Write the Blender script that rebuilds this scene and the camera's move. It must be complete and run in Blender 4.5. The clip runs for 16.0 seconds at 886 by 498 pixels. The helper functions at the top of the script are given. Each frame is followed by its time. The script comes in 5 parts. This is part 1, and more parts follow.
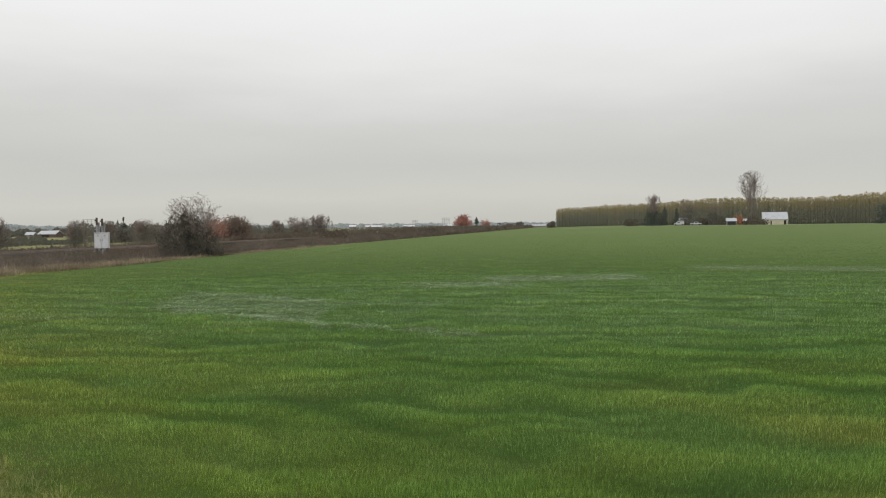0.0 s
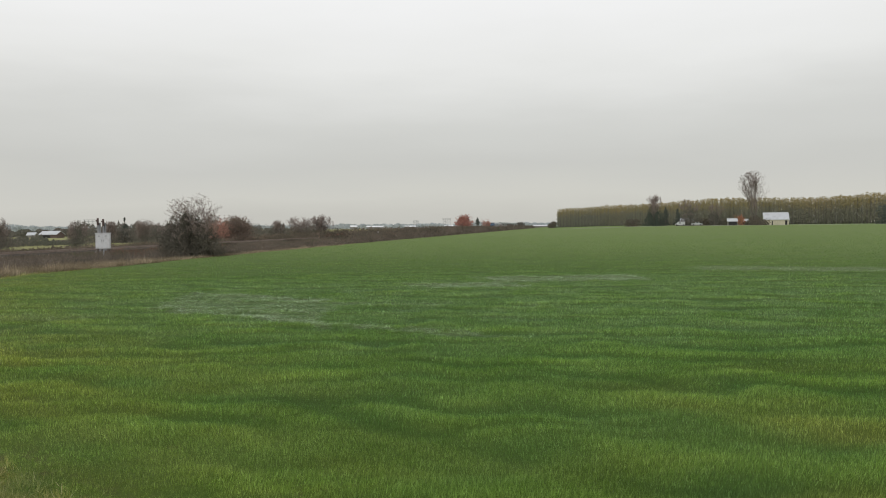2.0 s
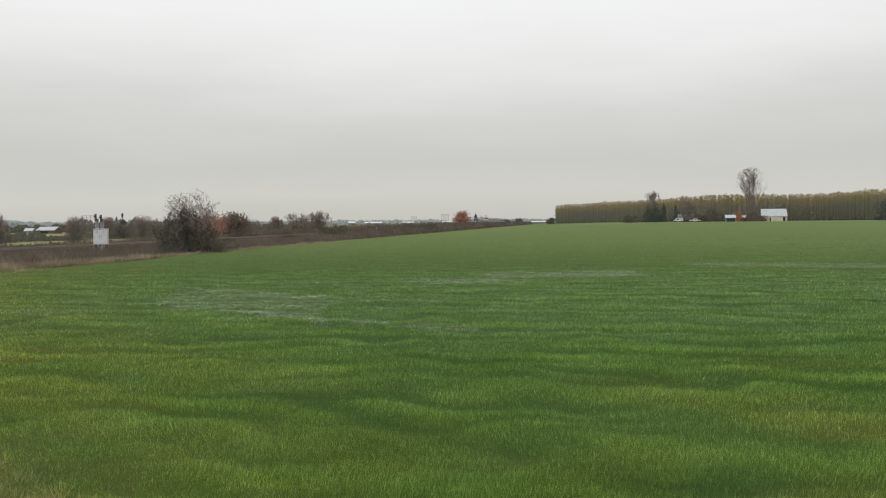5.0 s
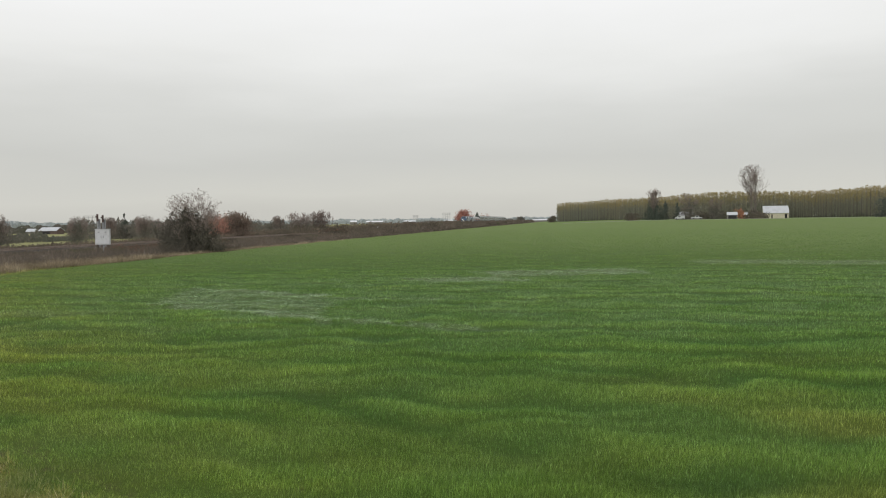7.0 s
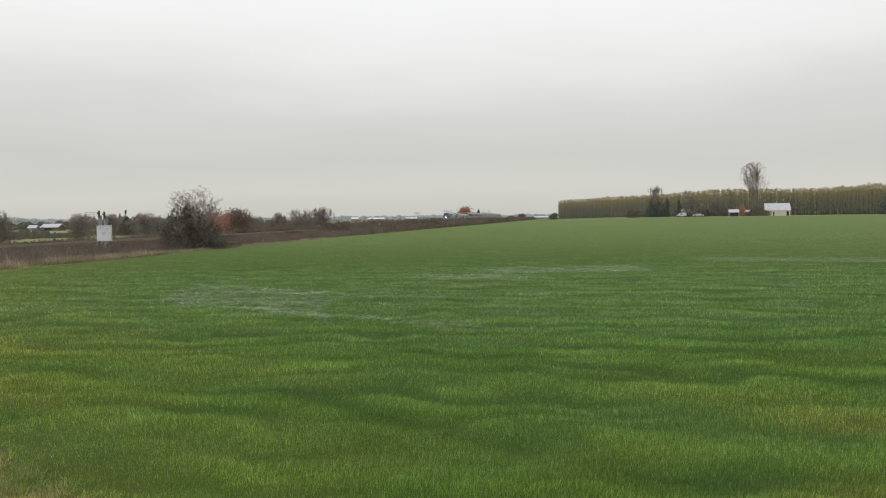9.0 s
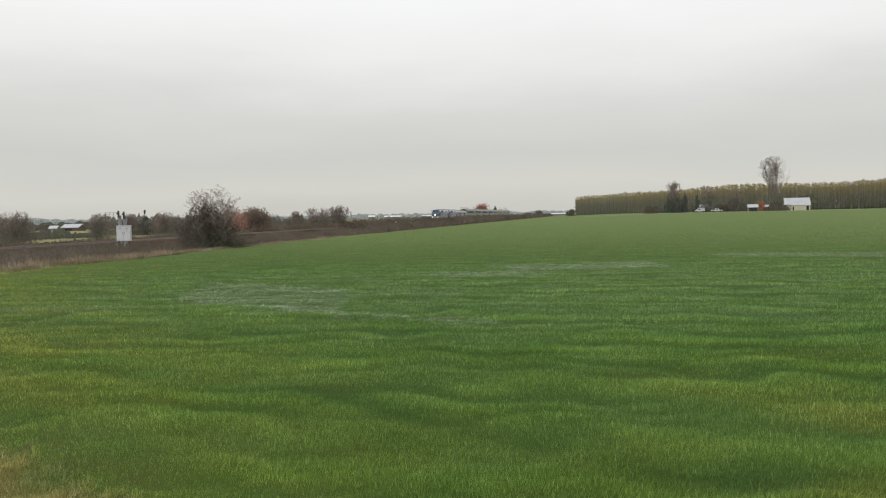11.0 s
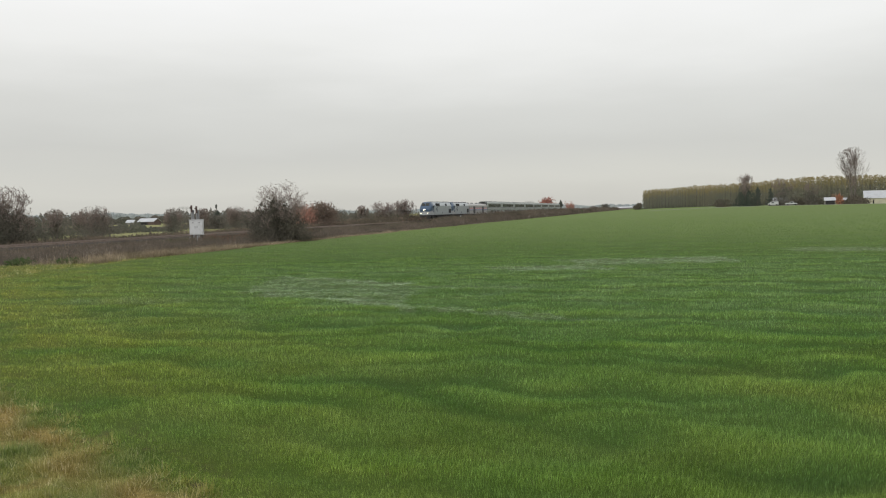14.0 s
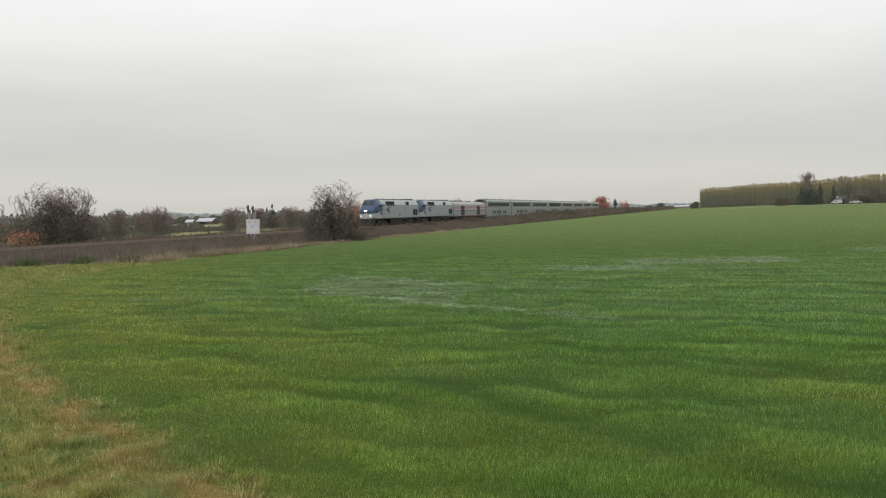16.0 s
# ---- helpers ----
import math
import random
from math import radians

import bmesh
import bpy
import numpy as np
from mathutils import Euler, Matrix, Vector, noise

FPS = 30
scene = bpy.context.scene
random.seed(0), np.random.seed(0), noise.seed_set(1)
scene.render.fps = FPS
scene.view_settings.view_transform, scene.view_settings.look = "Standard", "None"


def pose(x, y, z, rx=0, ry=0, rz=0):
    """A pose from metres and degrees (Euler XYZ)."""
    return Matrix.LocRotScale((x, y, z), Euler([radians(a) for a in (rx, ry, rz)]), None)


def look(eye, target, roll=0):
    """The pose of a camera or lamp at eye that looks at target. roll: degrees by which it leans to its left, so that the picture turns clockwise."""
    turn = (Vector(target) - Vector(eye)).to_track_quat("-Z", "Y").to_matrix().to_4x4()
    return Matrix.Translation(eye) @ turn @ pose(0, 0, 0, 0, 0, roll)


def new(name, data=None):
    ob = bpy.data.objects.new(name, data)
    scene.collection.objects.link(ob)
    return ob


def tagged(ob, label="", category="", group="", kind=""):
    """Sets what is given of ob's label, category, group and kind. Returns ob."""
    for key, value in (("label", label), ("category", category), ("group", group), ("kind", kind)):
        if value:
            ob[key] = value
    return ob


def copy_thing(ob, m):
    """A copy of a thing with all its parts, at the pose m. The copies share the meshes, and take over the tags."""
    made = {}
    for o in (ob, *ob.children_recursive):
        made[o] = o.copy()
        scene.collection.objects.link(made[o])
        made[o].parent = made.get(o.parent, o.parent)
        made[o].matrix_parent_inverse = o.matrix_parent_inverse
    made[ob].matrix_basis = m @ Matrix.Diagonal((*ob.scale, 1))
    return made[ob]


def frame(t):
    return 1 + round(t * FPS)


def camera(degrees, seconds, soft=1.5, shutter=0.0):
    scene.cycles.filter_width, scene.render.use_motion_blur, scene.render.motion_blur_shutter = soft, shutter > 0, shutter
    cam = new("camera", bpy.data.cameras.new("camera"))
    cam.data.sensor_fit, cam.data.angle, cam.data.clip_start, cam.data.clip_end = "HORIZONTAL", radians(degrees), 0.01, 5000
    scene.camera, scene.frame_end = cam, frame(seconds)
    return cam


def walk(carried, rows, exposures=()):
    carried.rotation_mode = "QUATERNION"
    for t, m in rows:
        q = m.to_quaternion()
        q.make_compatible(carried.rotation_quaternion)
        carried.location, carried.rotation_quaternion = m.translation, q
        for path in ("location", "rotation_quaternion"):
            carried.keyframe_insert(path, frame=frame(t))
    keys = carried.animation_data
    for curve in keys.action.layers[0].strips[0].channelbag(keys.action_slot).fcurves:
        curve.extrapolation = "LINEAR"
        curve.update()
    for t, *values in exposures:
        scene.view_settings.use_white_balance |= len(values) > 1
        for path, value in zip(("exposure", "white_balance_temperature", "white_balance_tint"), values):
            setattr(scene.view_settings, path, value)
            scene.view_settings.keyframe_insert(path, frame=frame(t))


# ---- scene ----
# ---- camera: held by hand at the road shoulder, it pans to the left ----
EYE = 2.6
cam = camera(57.69, 16.0, 1.1)
ROWS = [  # seconds, yaw, pitch, roll
    (0.0, 0.0, -1.62, 0.6), (0.5, 0.024, -1.598, 0.643), (1.0, 0.072, -1.528, 0.689), (1.5, 0.104, -1.506, 0.684),
    (2.0, 0.068, -1.595, 0.608), (2.5, -0.001, -1.614, 0.507), (3.0, -0.013, -1.658, 0.488), (3.5, -0.053, -1.762, 0.452),
    (4.0, -0.04, -1.833, 0.48), (6.5, -0.033, -1.914, 0.734), (7.0, 0.048, -1.969, 0.832), (7.5, 0.089, -2.007, 0.823),
    (8.0, 0.061, -2.141, 0.727), (10.5, 0.768, -2.217, 1.138), (11.0, 1.333, -2.347, 1.205), (11.5, 2.018, -2.438, 1.207),
    (12.0, 2.761, -2.428, 1.315), (12.5, 3.554, -2.441, 1.252), (13.0, 4.37, -2.46, 1.17), (13.5, 5.114, -2.571, 1.263),
    (14.0, 5.939, -2.675, 1.294), (14.5, 6.848, -2.78, 1.36), (15.0, 7.633, -2.825, 1.363), (15.5, 8.493, -2.747, 1.375),
    (16.0, 9.686, -2.633, 1.401),
]
walk(cam, [(t, pose(0, 0, EYE, 90 + pitch, roll, yaw)) for t, yaw, pitch, roll in ROWS],
     [(0.0, -0.04), (4.0, -0.02), (8.0, 0.03), (16.0, 0.06)])

# ---- sky and light: closed overcast, a weak wide sun behind the cloud ----
world = bpy.data.worlds.new("overcast_sky")
scene.world = world
world.use_nodes = True
wn, wl = world.node_tree.nodes, world.node_tree.links
wn.clear()
w_out = wn.new("ShaderNodeOutputWorld")
w_bg = wn.new("ShaderNodeBackground")
w_sky = wn.new("ShaderNodeTexSky")
w_sky.sky_type, w_sky.sun_disc = "NISHITA", False
w_sky.sun_elevation, w_sky.sun_rotation = radians(28), radians(200)
w_sky_dim = wn.new("ShaderNodeMixRGB")
w_sky_dim.blend_type = "MULTIPLY"
w_sky_dim.inputs[0].default_value = 1.0
w_sky_dim.inputs[2].default_value = (0.1, 0.1, 0.1, 1)
wl.new(w_sky.outputs[0], w_sky_dim.inputs[1])
w_tc = wn.new("ShaderNodeTexCoord")
w_sep = wn.new("ShaderNodeSeparateXYZ")
wl.new(w_tc.outputs["Generated"], w_sep.inputs[0])
w_map = wn.new("ShaderNodeMapping")
w_map.inputs["Scale"].default_value = (1.7, 1.7, 8.0)
wl.new(w_tc.outputs["Generated"], w_map.inputs[0])
w_noise = wn.new("ShaderNodeTexNoise")
w_noise.inputs["Scale"].default_value = 1.3
w_noise.inputs["Detail"].default_value = 6.0
w_noise.inputs["Roughness"].default_value = 0.52
wl.new(w_map.outputs[0], w_noise.inputs["Vector"])
w_shift = wn.new("ShaderNodeMath")  # the cloud base wanders up and down a little
w_shift.operation = "MULTIPLY_ADD"
w_shift.inputs[1].default_value = 0.11
w_shift.inputs[2].default_value = -0.055
wl.new(w_noise.outputs["Fac"], w_shift.inputs[0])
w_z = wn.new("ShaderNodeMath")
w_z.operation = "ADD"
wl.new(w_sep.outputs["Z"], w_z.inputs[0])
wl.new(w_shift.outputs[0], w_z.inputs[1])
w_ramp = wn.new("ShaderNodeValToRGB")
els = w_ramp.color_ramp.elements
SKY = [(0.0, 0.575, 0.569, 0.530), (0.03, 0.63, 0.624, 0.581), (0.075, 0.595, 0.592, 0.563), (0.13, 0.67, 0.668, 0.638),
       (0.20, 0.845, 0.843, 0.819), (0.27, 0.938, 0.936, 0.928), (1.0, 1.01, 1.005, 1.015)]
els[0].position, els[0].color = SKY[0][0], (*SKY[0][1:], 1)
els[1].position, els[1].color = SKY[-1][0], (*SKY[-1][1:], 1)
for p, *c in SKY[1:-1]:
    els.new(p).color = (*c, 1)
wl.new(w_z.outputs[0], w_ramp.inputs[0])
w_mix = wn.new("ShaderNodeMixRGB")
w_mix.inputs[0].default_value = 0.95
wl.new(w_sky_dim.outputs[0], w_mix.inputs[1])
wl.new(w_ramp.outputs[0], w_mix.inputs[2])
wl.new(w_mix.outputs[0], w_bg.inputs[0])
w_bg.inputs[1].default_value = 1.0
wl.new(w_bg.outputs[0], w_out.inputs[0])

sun = new("sun", bpy.data.lights.new("sun", "SUN"))
sun.data.energy, sun.data.angle, sun.data.color = 0.7, radians(25), (1.0, 0.97, 0.93)
sun.matrix_world = look((0, 0, 60), (20, 70, 20))


# ---- the plan: bearings from the eye, and the straight railway line ----
VP = radians(8.66)              # bearing of the track
AX = np.array([math.sin(VP), math.cos(VP)])     # along it, away from the camera
PX = np.array([-math.cos(VP), math.sin(VP)])    # across it, to the left
TRACK = 52.6                    # from the eye square to the track's centre
RAIL = 0.6                      # rail top


def at(bearing, dist):
    b = radians(bearing)
    return math.sin(b) * dist, math.cos(b) * dist


def line(s, d):
    p = AX * s + PX * d
    return float(p[0]), float(p[1])


def smooth(x, a, b):
    t = np.clip((np.asarray(x, float) - a) / (b - a), 0, 1)
    return t * t * (3 - 2 * t)


EDGE_Y = [-30, 0, 7, 8.9, 11.2, 12.9, 16, 21.2, 27.3, 34.2, 39.4, 47]
EDGE_X = [44, 5.5, -2.9, -5.1, -7.7, -9.5, -12.4, -16.7, -20.9, -23.6, -24.3, -24.3]


def edge_d(s):
    """How far from the eye, square to the track, the crop ends."""
    return np.interp(s, [40, 60, 85, 110, 170], [30.9, 31.9, 32.7, 32.9, 33.1])


def field_edge(y):
    """x of the crop's left edge at y."""
    y = np.asarray(y, float)
    far = (y * math.sin(VP) - edge_d(y * 0.97)) / math.cos(VP)
    return np.where(y > 47, far, np.interp(y, EDGE_Y, EDGE_X))


def lump(x, y, scale, seed):
    """Cheap smooth noise from -1 to 1 out of a few waves."""
    rng = np.random.default_rng(seed)
    out = np.zeros_like(np.asarray(x, float))
    for k in range(7):
        a, f, ph = rng.uniform(0, 2 * np.pi), rng.uniform(0.5, 2.2) / scale, rng.uniform(0, 6.28)
        out += np.sin((x * math.cos(a) + y * math.sin(a)) * f * 2 * np.pi + ph)
    return out / 3.5


FURROWS = [(-13.1, 17.9, -12.8, 18.8), (-12.3, 19.8, -11.4, 22.8), (-2.3, 12.1, -0.5, 10.1), (-0.5, 10.1, 0.8, 8.9), (-5.2, 18.3, -4.2, 18.0), (2.4, 13.9, 3.4, 13.4), (5.0, 17.0, 6.1, 16.4)]


def furrow(x, y):
    """A few deeper hollows in the crop, coloured dark through ridge as crest shadow; 1 along their middle."""
    out = np.zeros_like(x)
    for x0, y0, x1, y1 in FURROWS:
        dx, dy = x1 - x0, y1 - y0
        t = np.clip(((x - x0) * dx + (y - y0) * dy) / (dx * dx + dy * dy), 0, 1)
        out = np.maximum(out, np.exp(-((x - x0 - t * dx) ** 2 + (y - y0 - t * dy) ** 2) / 0.12))
    return out


def ridge(x, y):
    """The wavy rows in which the crop stands, from -1 in the troughs to 1 on the crests."""
    x, y = np.asarray(x, float), np.asarray(y, float)
    warp = 0.36 * lump(x * 0.6, y, 7.0, 81) + 0.20 * lump(x * 0.7, y, 2.6, 82)
    pa = 2 * np.pi * ((y + 0.10 * x) / 1.5 + warp)
    pb = 2 * np.pi * ((y + 0.34 * x) / 2.6 + 0.8 * warp + 0.3)
    pc = 2 * np.pi * ((y - 0.2 * x) / 0.85 + 1.3 * warp)
    a = np.sin(pa) + 0.35 * np.sin(2 * pa + 1.0)
    b = np.sin(pb) + 0.35 * np.sin(2 * pb + 1.0)
    c = np.sin(pc) * np.clip(lump(x, y, 3.1, 84), 0, 1)
    depth = np.clip(0.62 + 0.6 * lump(x, y * 1.4, 5.0, 83), 0.08, 1.3) * (0.5 + 0.5 * smooth(x - field_edge(y), 0.5, 4.5))
    return np.clip(np.tanh(1.6 * (0.45 * a + 0.42 * b + 0.4 * c) * depth) - 1.15 * furrow(x, y), -1.4, 1)


def chop(x, y):
    """Short tumbled wavelets where the crop lies flat."""
    w = 0.5 * lump(x, y, 2.0, 87)
    return np.tanh(1.5 * np.sin(2 * np.pi * ((y + 0.55 * x) / 0.62 + w)) * np.clip(0.4 + lump(x, y, 0.8, 88), -0.2, 1.2) + 0.8 * lump(x, y, 0.45, 89))


def slab(x, y, cx, cy, way, half_u, half_v, skew=0.0):
    """1 inside a soft-edged slanting patch about (cx, cy); its long axis turned by way degrees; also how far across it a place lies."""
    c, k = math.cos(radians(way)), math.sin(radians(way))
    u, v = (x - cx) * c + (y - cy) * k, -(x - cx) * k + (y - cy) * c
    u = u + skew * v + 0.5 * lump(x, y, 2.3, 6)
    v = v + 0.35 * lump(x, y, 1.9, 7)
    return smooth(np.abs(u) / half_u, 1.15, 0.85) * smooth(np.abs(v) / half_v, 1.15, 0.88), v / half_v


def lodged_sheen_at(x, y):
    """Where the crop lies flat and silvery: tumbled patches with a brighter rim, pale crests between them, and a wide
    band of painted sky sheen.
    """
    x, y = np.asarray(x, float), np.asarray(y, float)
    one, v = slab(x, y, -6.9, 27.4, -36, 4.1, 2.7, 0.9)
    one = one * (0.62 + 0.4 * np.exp(-((np.abs(v) - 0.92) / 0.16) ** 2))
    two = 0.85 * slab(x, y, 0.9, 35.4, 10, 2.2, 1.5)[0]
    three = 0.85 * slab(x, y, 5.9, 39.4, 6, 3.9, 2.0)[0]
    four = 0.6 * slab(x, y, 20.0, 45.5, -22, 5.5, 2.2)[0]
    crest = 0.62 * slab(x, y, -1.2, 20.4, -30, 3.4, 0.35)[0]
    crest = np.maximum(crest, 0.5 * slab(x, y, -3.0, 27.2, -8, 3.0, 0.5)[0])
    crest = np.maximum(crest, 0.4 * slab(x, y, -12.3, 24.2, 0, 2.4, 0.8)[0])
    # sky sheen painted over standing crop at middle distance
    broad = 0.20 * np.exp(-(((x - 2) / 24.0) ** 2 + ((y - 30.0) / 13.0) ** 2) ** 2) * (1 + 0.5 * lump(x, y, 5, 4))
    out = np.maximum.reduce([one, two, three, four, crest])
    return np.clip(np.maximum(out, broad), 0, 1)


def rut_at(x, y):
    """The worn wheel rut just inside the crop's edge."""
    x, y = np.asarray(x, float), np.asarray(y, float)
    e = x - field_edge(y)
    both = np.exp(-((e - 0.75) / 0.28) ** 2) + 0.8 * np.exp(-((e - 2.5) / 0.25) ** 2)
    return both * smooth(y, 30, 18) * smooth(y, 3, 6) * np.clip(0.45 + 0.7 * lump(x, y, 1.5, 14), 0, 1)


def ground_z(x, y):
    if np.ndim(x) == 0:
        return ground_z(np.array([x], float), np.array([y], float))[0]
    x, y = np.asarray(x, float), np.asarray(y, float)
    r = np.hypot(x, y)
    s, d = x * AX[0] + y * AX[1], x * PX[0] + y * PX[1]
    z = 1.75 * smooth(r, 130, 430) * smooth(d, 40, -50) * smooth(s, -100, 60)
    z = z + 0.95 * (1 - smooth(r, 2.5, 6.3))
    z = z - 0.45 * smooth(d, 60, 75)
    z = z + 0.045 * ridge(x, y) * smooth(r, 120, 60) * smooth(r, 4, 7) * smooth(d, 40, 30)
    near = (r < 70) & (r > 15) & (d < 34)
    if near.any():
        z[near] += 0.035 * chop(x[near], y[near]) * lodged_sheen_at(x[near], y[near]) * smooth(r[near], 70, 45)
    z = z - 0.05 * rut_at(x, y)
    z = z + 0.25 * smooth(d, 46, 49.5) * (1 - smooth(d, 55.5, 59))
    return z


# ---- materials ----
def nodes_of(name):
    m = bpy.data.materials.new(name)
    m.use_nodes = True
    n = m.node_tree.nodes
    return m, n, m.node_tree.links, n["Principled BSDF"]


def ramp(n, stops):
    r = n.new("ShaderNodeValToRGB")
    e = r.color_ramp.elements
    e[0].position, e[0].color = stops[0][0], (*stops[0][1], 1)
    e[1].position, e[1].color = stops[-1][0], (*stops[-1][1], 1)
    for p, c in stops[1:-1]:
        e.new(p).color = (*c, 1)
    return r


def noise_at(n, l, scale, stretch=(1, 1, 1), detail=4.0, rough=0.55, turn=0.0, space="Position"):
    if space == "Position":
        src = n.new("ShaderNodeNewGeometry").outputs["Position"]
    else:
        src = n.new("ShaderNodeTexCoord").outputs["Object"]
    mp = n.new("ShaderNodeMapping")
    mp.inputs["Scale"].default_value = stretch
    mp.inputs["Rotation"].default_value = (0, 0, radians(turn))
    l.new(src, mp.inputs[0])
    t = n.new("ShaderNodeTexNoise")
    t.inputs["Scale"].default_value, t.inputs["Detail"].default_value, t.inputs["Roughness"].default_value = scale, detail, rough
    l.new(mp.outputs[0], t.inputs["Vector"])
    return t.outputs["Fac"]


def mix(n, l, fac, a, b, mode="MIX"):
    m = n.new("ShaderNodeMixRGB")
    m.blend_type = mode
    for k, v in enumerate((fac, a, b)):
        if isinstance(v, (int, float)):
            m.inputs[k].default_value = v
        elif isinstance(v, tuple):
            m.inputs[k].default_value = (*v, 1)
        else:
            l.new(v, m.inputs[k])
    return m.outputs[0]


def math_node(n, l, op, a, b=0.0):
    m = n.new("ShaderNodeMath")
    m.operation = op
    for k, v in enumerate((a, b)):
        if isinstance(v, (int, float)):
            m.inputs[k].default_value = v
        else:
            l.new(v, m.inputs[k])
    return m.outputs[0]


def plain(name, c, rough=0.6, metal=0.0, vary=0.25, scale=3.0, bump=0.1, dirt=None, dirt_amount=0.4, space="Object"):
    """Paint, metal or wood with two scales of wear."""
    m, n, l, b = nodes_of(name)
    fine = noise_at(n, l, scale * 9, detail=3, space=space)
    wide = noise_at(n, l, scale * 0.6, detail=5, space=space)
    dark = tuple(v * (1 - vary) for v in c)
    light = tuple(min(1, v * (1 + vary * 0.6)) for v in c)
    r = ramp(n, [(0.3, dark), (0.5, c), (0.75, light)])
    l.new(fine, r.inputs[0])
    col = r.outputs[0]
    f = ramp(n, [(0.5, (0, 0, 0)), (0.75, (dirt_amount,) * 3)])
    l.new(wide, f.inputs[0])
    col = mix(n, l, f.outputs[0], col, dirt or tuple(v * 0.55 for v in c))
    l.new(col, b.inputs["Base Color"])
    b.inputs["Roughness"].default_value, b.inputs["Metallic"].default_value = rough, metal
    if bump:
        bp = n.new("ShaderNodeBump")
        bp.inputs["Strength"].default_value = bump
        bp.inputs["Distance"].default_value = 0.02
        l.new(fine, bp.inputs["Height"])
        l.new(bp.outputs[0], b.inputs["Normal"])
    return m


def islands(name, stops, rough=0.75, patch=None, patch_scale=0.3):
    """Leaves, twigs and blades: each piece takes its own tone, with wider patches over them."""
    m, n, l, b = nodes_of(name)
    g = n.new("ShaderNodeNewGeometry")
    r = ramp(n, stops)
    l.new(g.outputs["Random Per Island"], r.inputs[0])
    col = r.outputs[0]
    if patch:
        f = ramp(n, [(0.4, (0, 0, 0)), (0.65, (0.8, 0.8, 0.8))])
        l.new(noise_at(n, l, patch_scale), f.inputs[0])
        col = mix(n, l, f.outputs[0], col, patch)
    l.new(col, b.inputs["Base Color"])
    b.inputs["Roughness"].default_value = rough
    b.inputs["Specular IOR Level"].default_value = 0.25
    return m


def crop_colour(n, l):
    """The crop's tone over the field: rank, thin, flattened and yellowed patches, the drill rows, and painted ridge
    shading, haze and sheen.
    """
    row = noise_at(n, l, 1.0, (0.30, 1.0, 1), detail=6, rough=0.62, turn=-6)
    patch = noise_at(n, l, 0.10, (0.6, 1.4, 1), detail=4)
    r = ramp(n, [(0.33, (0.066, 0.132, 0.022)), (0.44, (0.090, 0.175, 0.024)), (0.55, (0.110, 0.205, 0.030)), (0.68, (0.150, 0.240, 0.036))])
    l.new(row, r.inputs[0])
    f = ramp(n, [(0.42, (0, 0, 0)), (0.62, (0.5, 0.5, 0.5))])
    l.new(patch, f.inputs[0])
    col = mix(n, l, f.outputs[0], r.outputs[0], (0.105, 0.190, 0.046))
    # ridge shading put into the colour: dark troughs, light crests
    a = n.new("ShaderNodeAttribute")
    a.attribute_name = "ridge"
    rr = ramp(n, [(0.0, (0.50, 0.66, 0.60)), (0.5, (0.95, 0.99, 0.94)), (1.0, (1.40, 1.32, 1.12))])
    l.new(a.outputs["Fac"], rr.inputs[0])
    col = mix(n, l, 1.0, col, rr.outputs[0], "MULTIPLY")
    a = n.new("ShaderNodeAttribute")  # haze painted in: the crop blends paler and duller with distance from the eye
    a.attribute_name = "far_haze"
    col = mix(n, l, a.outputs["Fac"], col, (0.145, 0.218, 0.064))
    # pale streaks of the flattened crop, with sky sheen put into their colour
    streak = ramp(n, [(0.40, (0.25, 0.25, 0.25)), (0.52, (0.8, 0.8, 0.8)), (0.60, (1, 1, 1))])
    l.new(noise_at(n, l, 2.6, (0.5, 1.1, 1), detail=6, rough=0.7, turn=28), streak.inputs[0])
    a = n.new("ShaderNodeAttribute")
    a.attribute_name = "lodged_sheen"
    col = mix(n, l, math_node(n, l, "MULTIPLY", a.outputs["Fac"], streak.outputs[0]), col, (0.29, 0.385, 0.19))
    a = n.new("ShaderNodeAttribute")
    a.attribute_name = "yellowed"
    col = mix(n, l, math_node(n, l, "MULTIPLY", a.outputs["Fac"], 0.8), col, (0.27, 0.285, 0.045))
    return col


def grass_blade_material():
    m, n, l, b = nodes_of("crop_blade")
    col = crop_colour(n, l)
    g = n.new("ShaderNodeNewGeometry")
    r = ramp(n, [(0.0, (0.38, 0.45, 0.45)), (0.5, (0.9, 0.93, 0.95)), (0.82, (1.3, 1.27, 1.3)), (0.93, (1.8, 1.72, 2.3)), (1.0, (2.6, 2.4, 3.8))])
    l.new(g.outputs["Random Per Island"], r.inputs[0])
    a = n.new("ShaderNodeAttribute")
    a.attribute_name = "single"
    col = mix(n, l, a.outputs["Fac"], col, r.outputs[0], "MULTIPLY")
    # pale blade tips; the darker foot also paints in shade low in the crop
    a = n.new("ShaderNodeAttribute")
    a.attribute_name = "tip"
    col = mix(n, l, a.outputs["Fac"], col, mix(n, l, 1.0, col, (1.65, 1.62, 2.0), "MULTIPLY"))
    l.new(col, b.inputs["Base Color"])
    b.inputs["Roughness"].default_value = 0.5
    b.inputs["Specular IOR Level"].default_value = 0.3
    return m


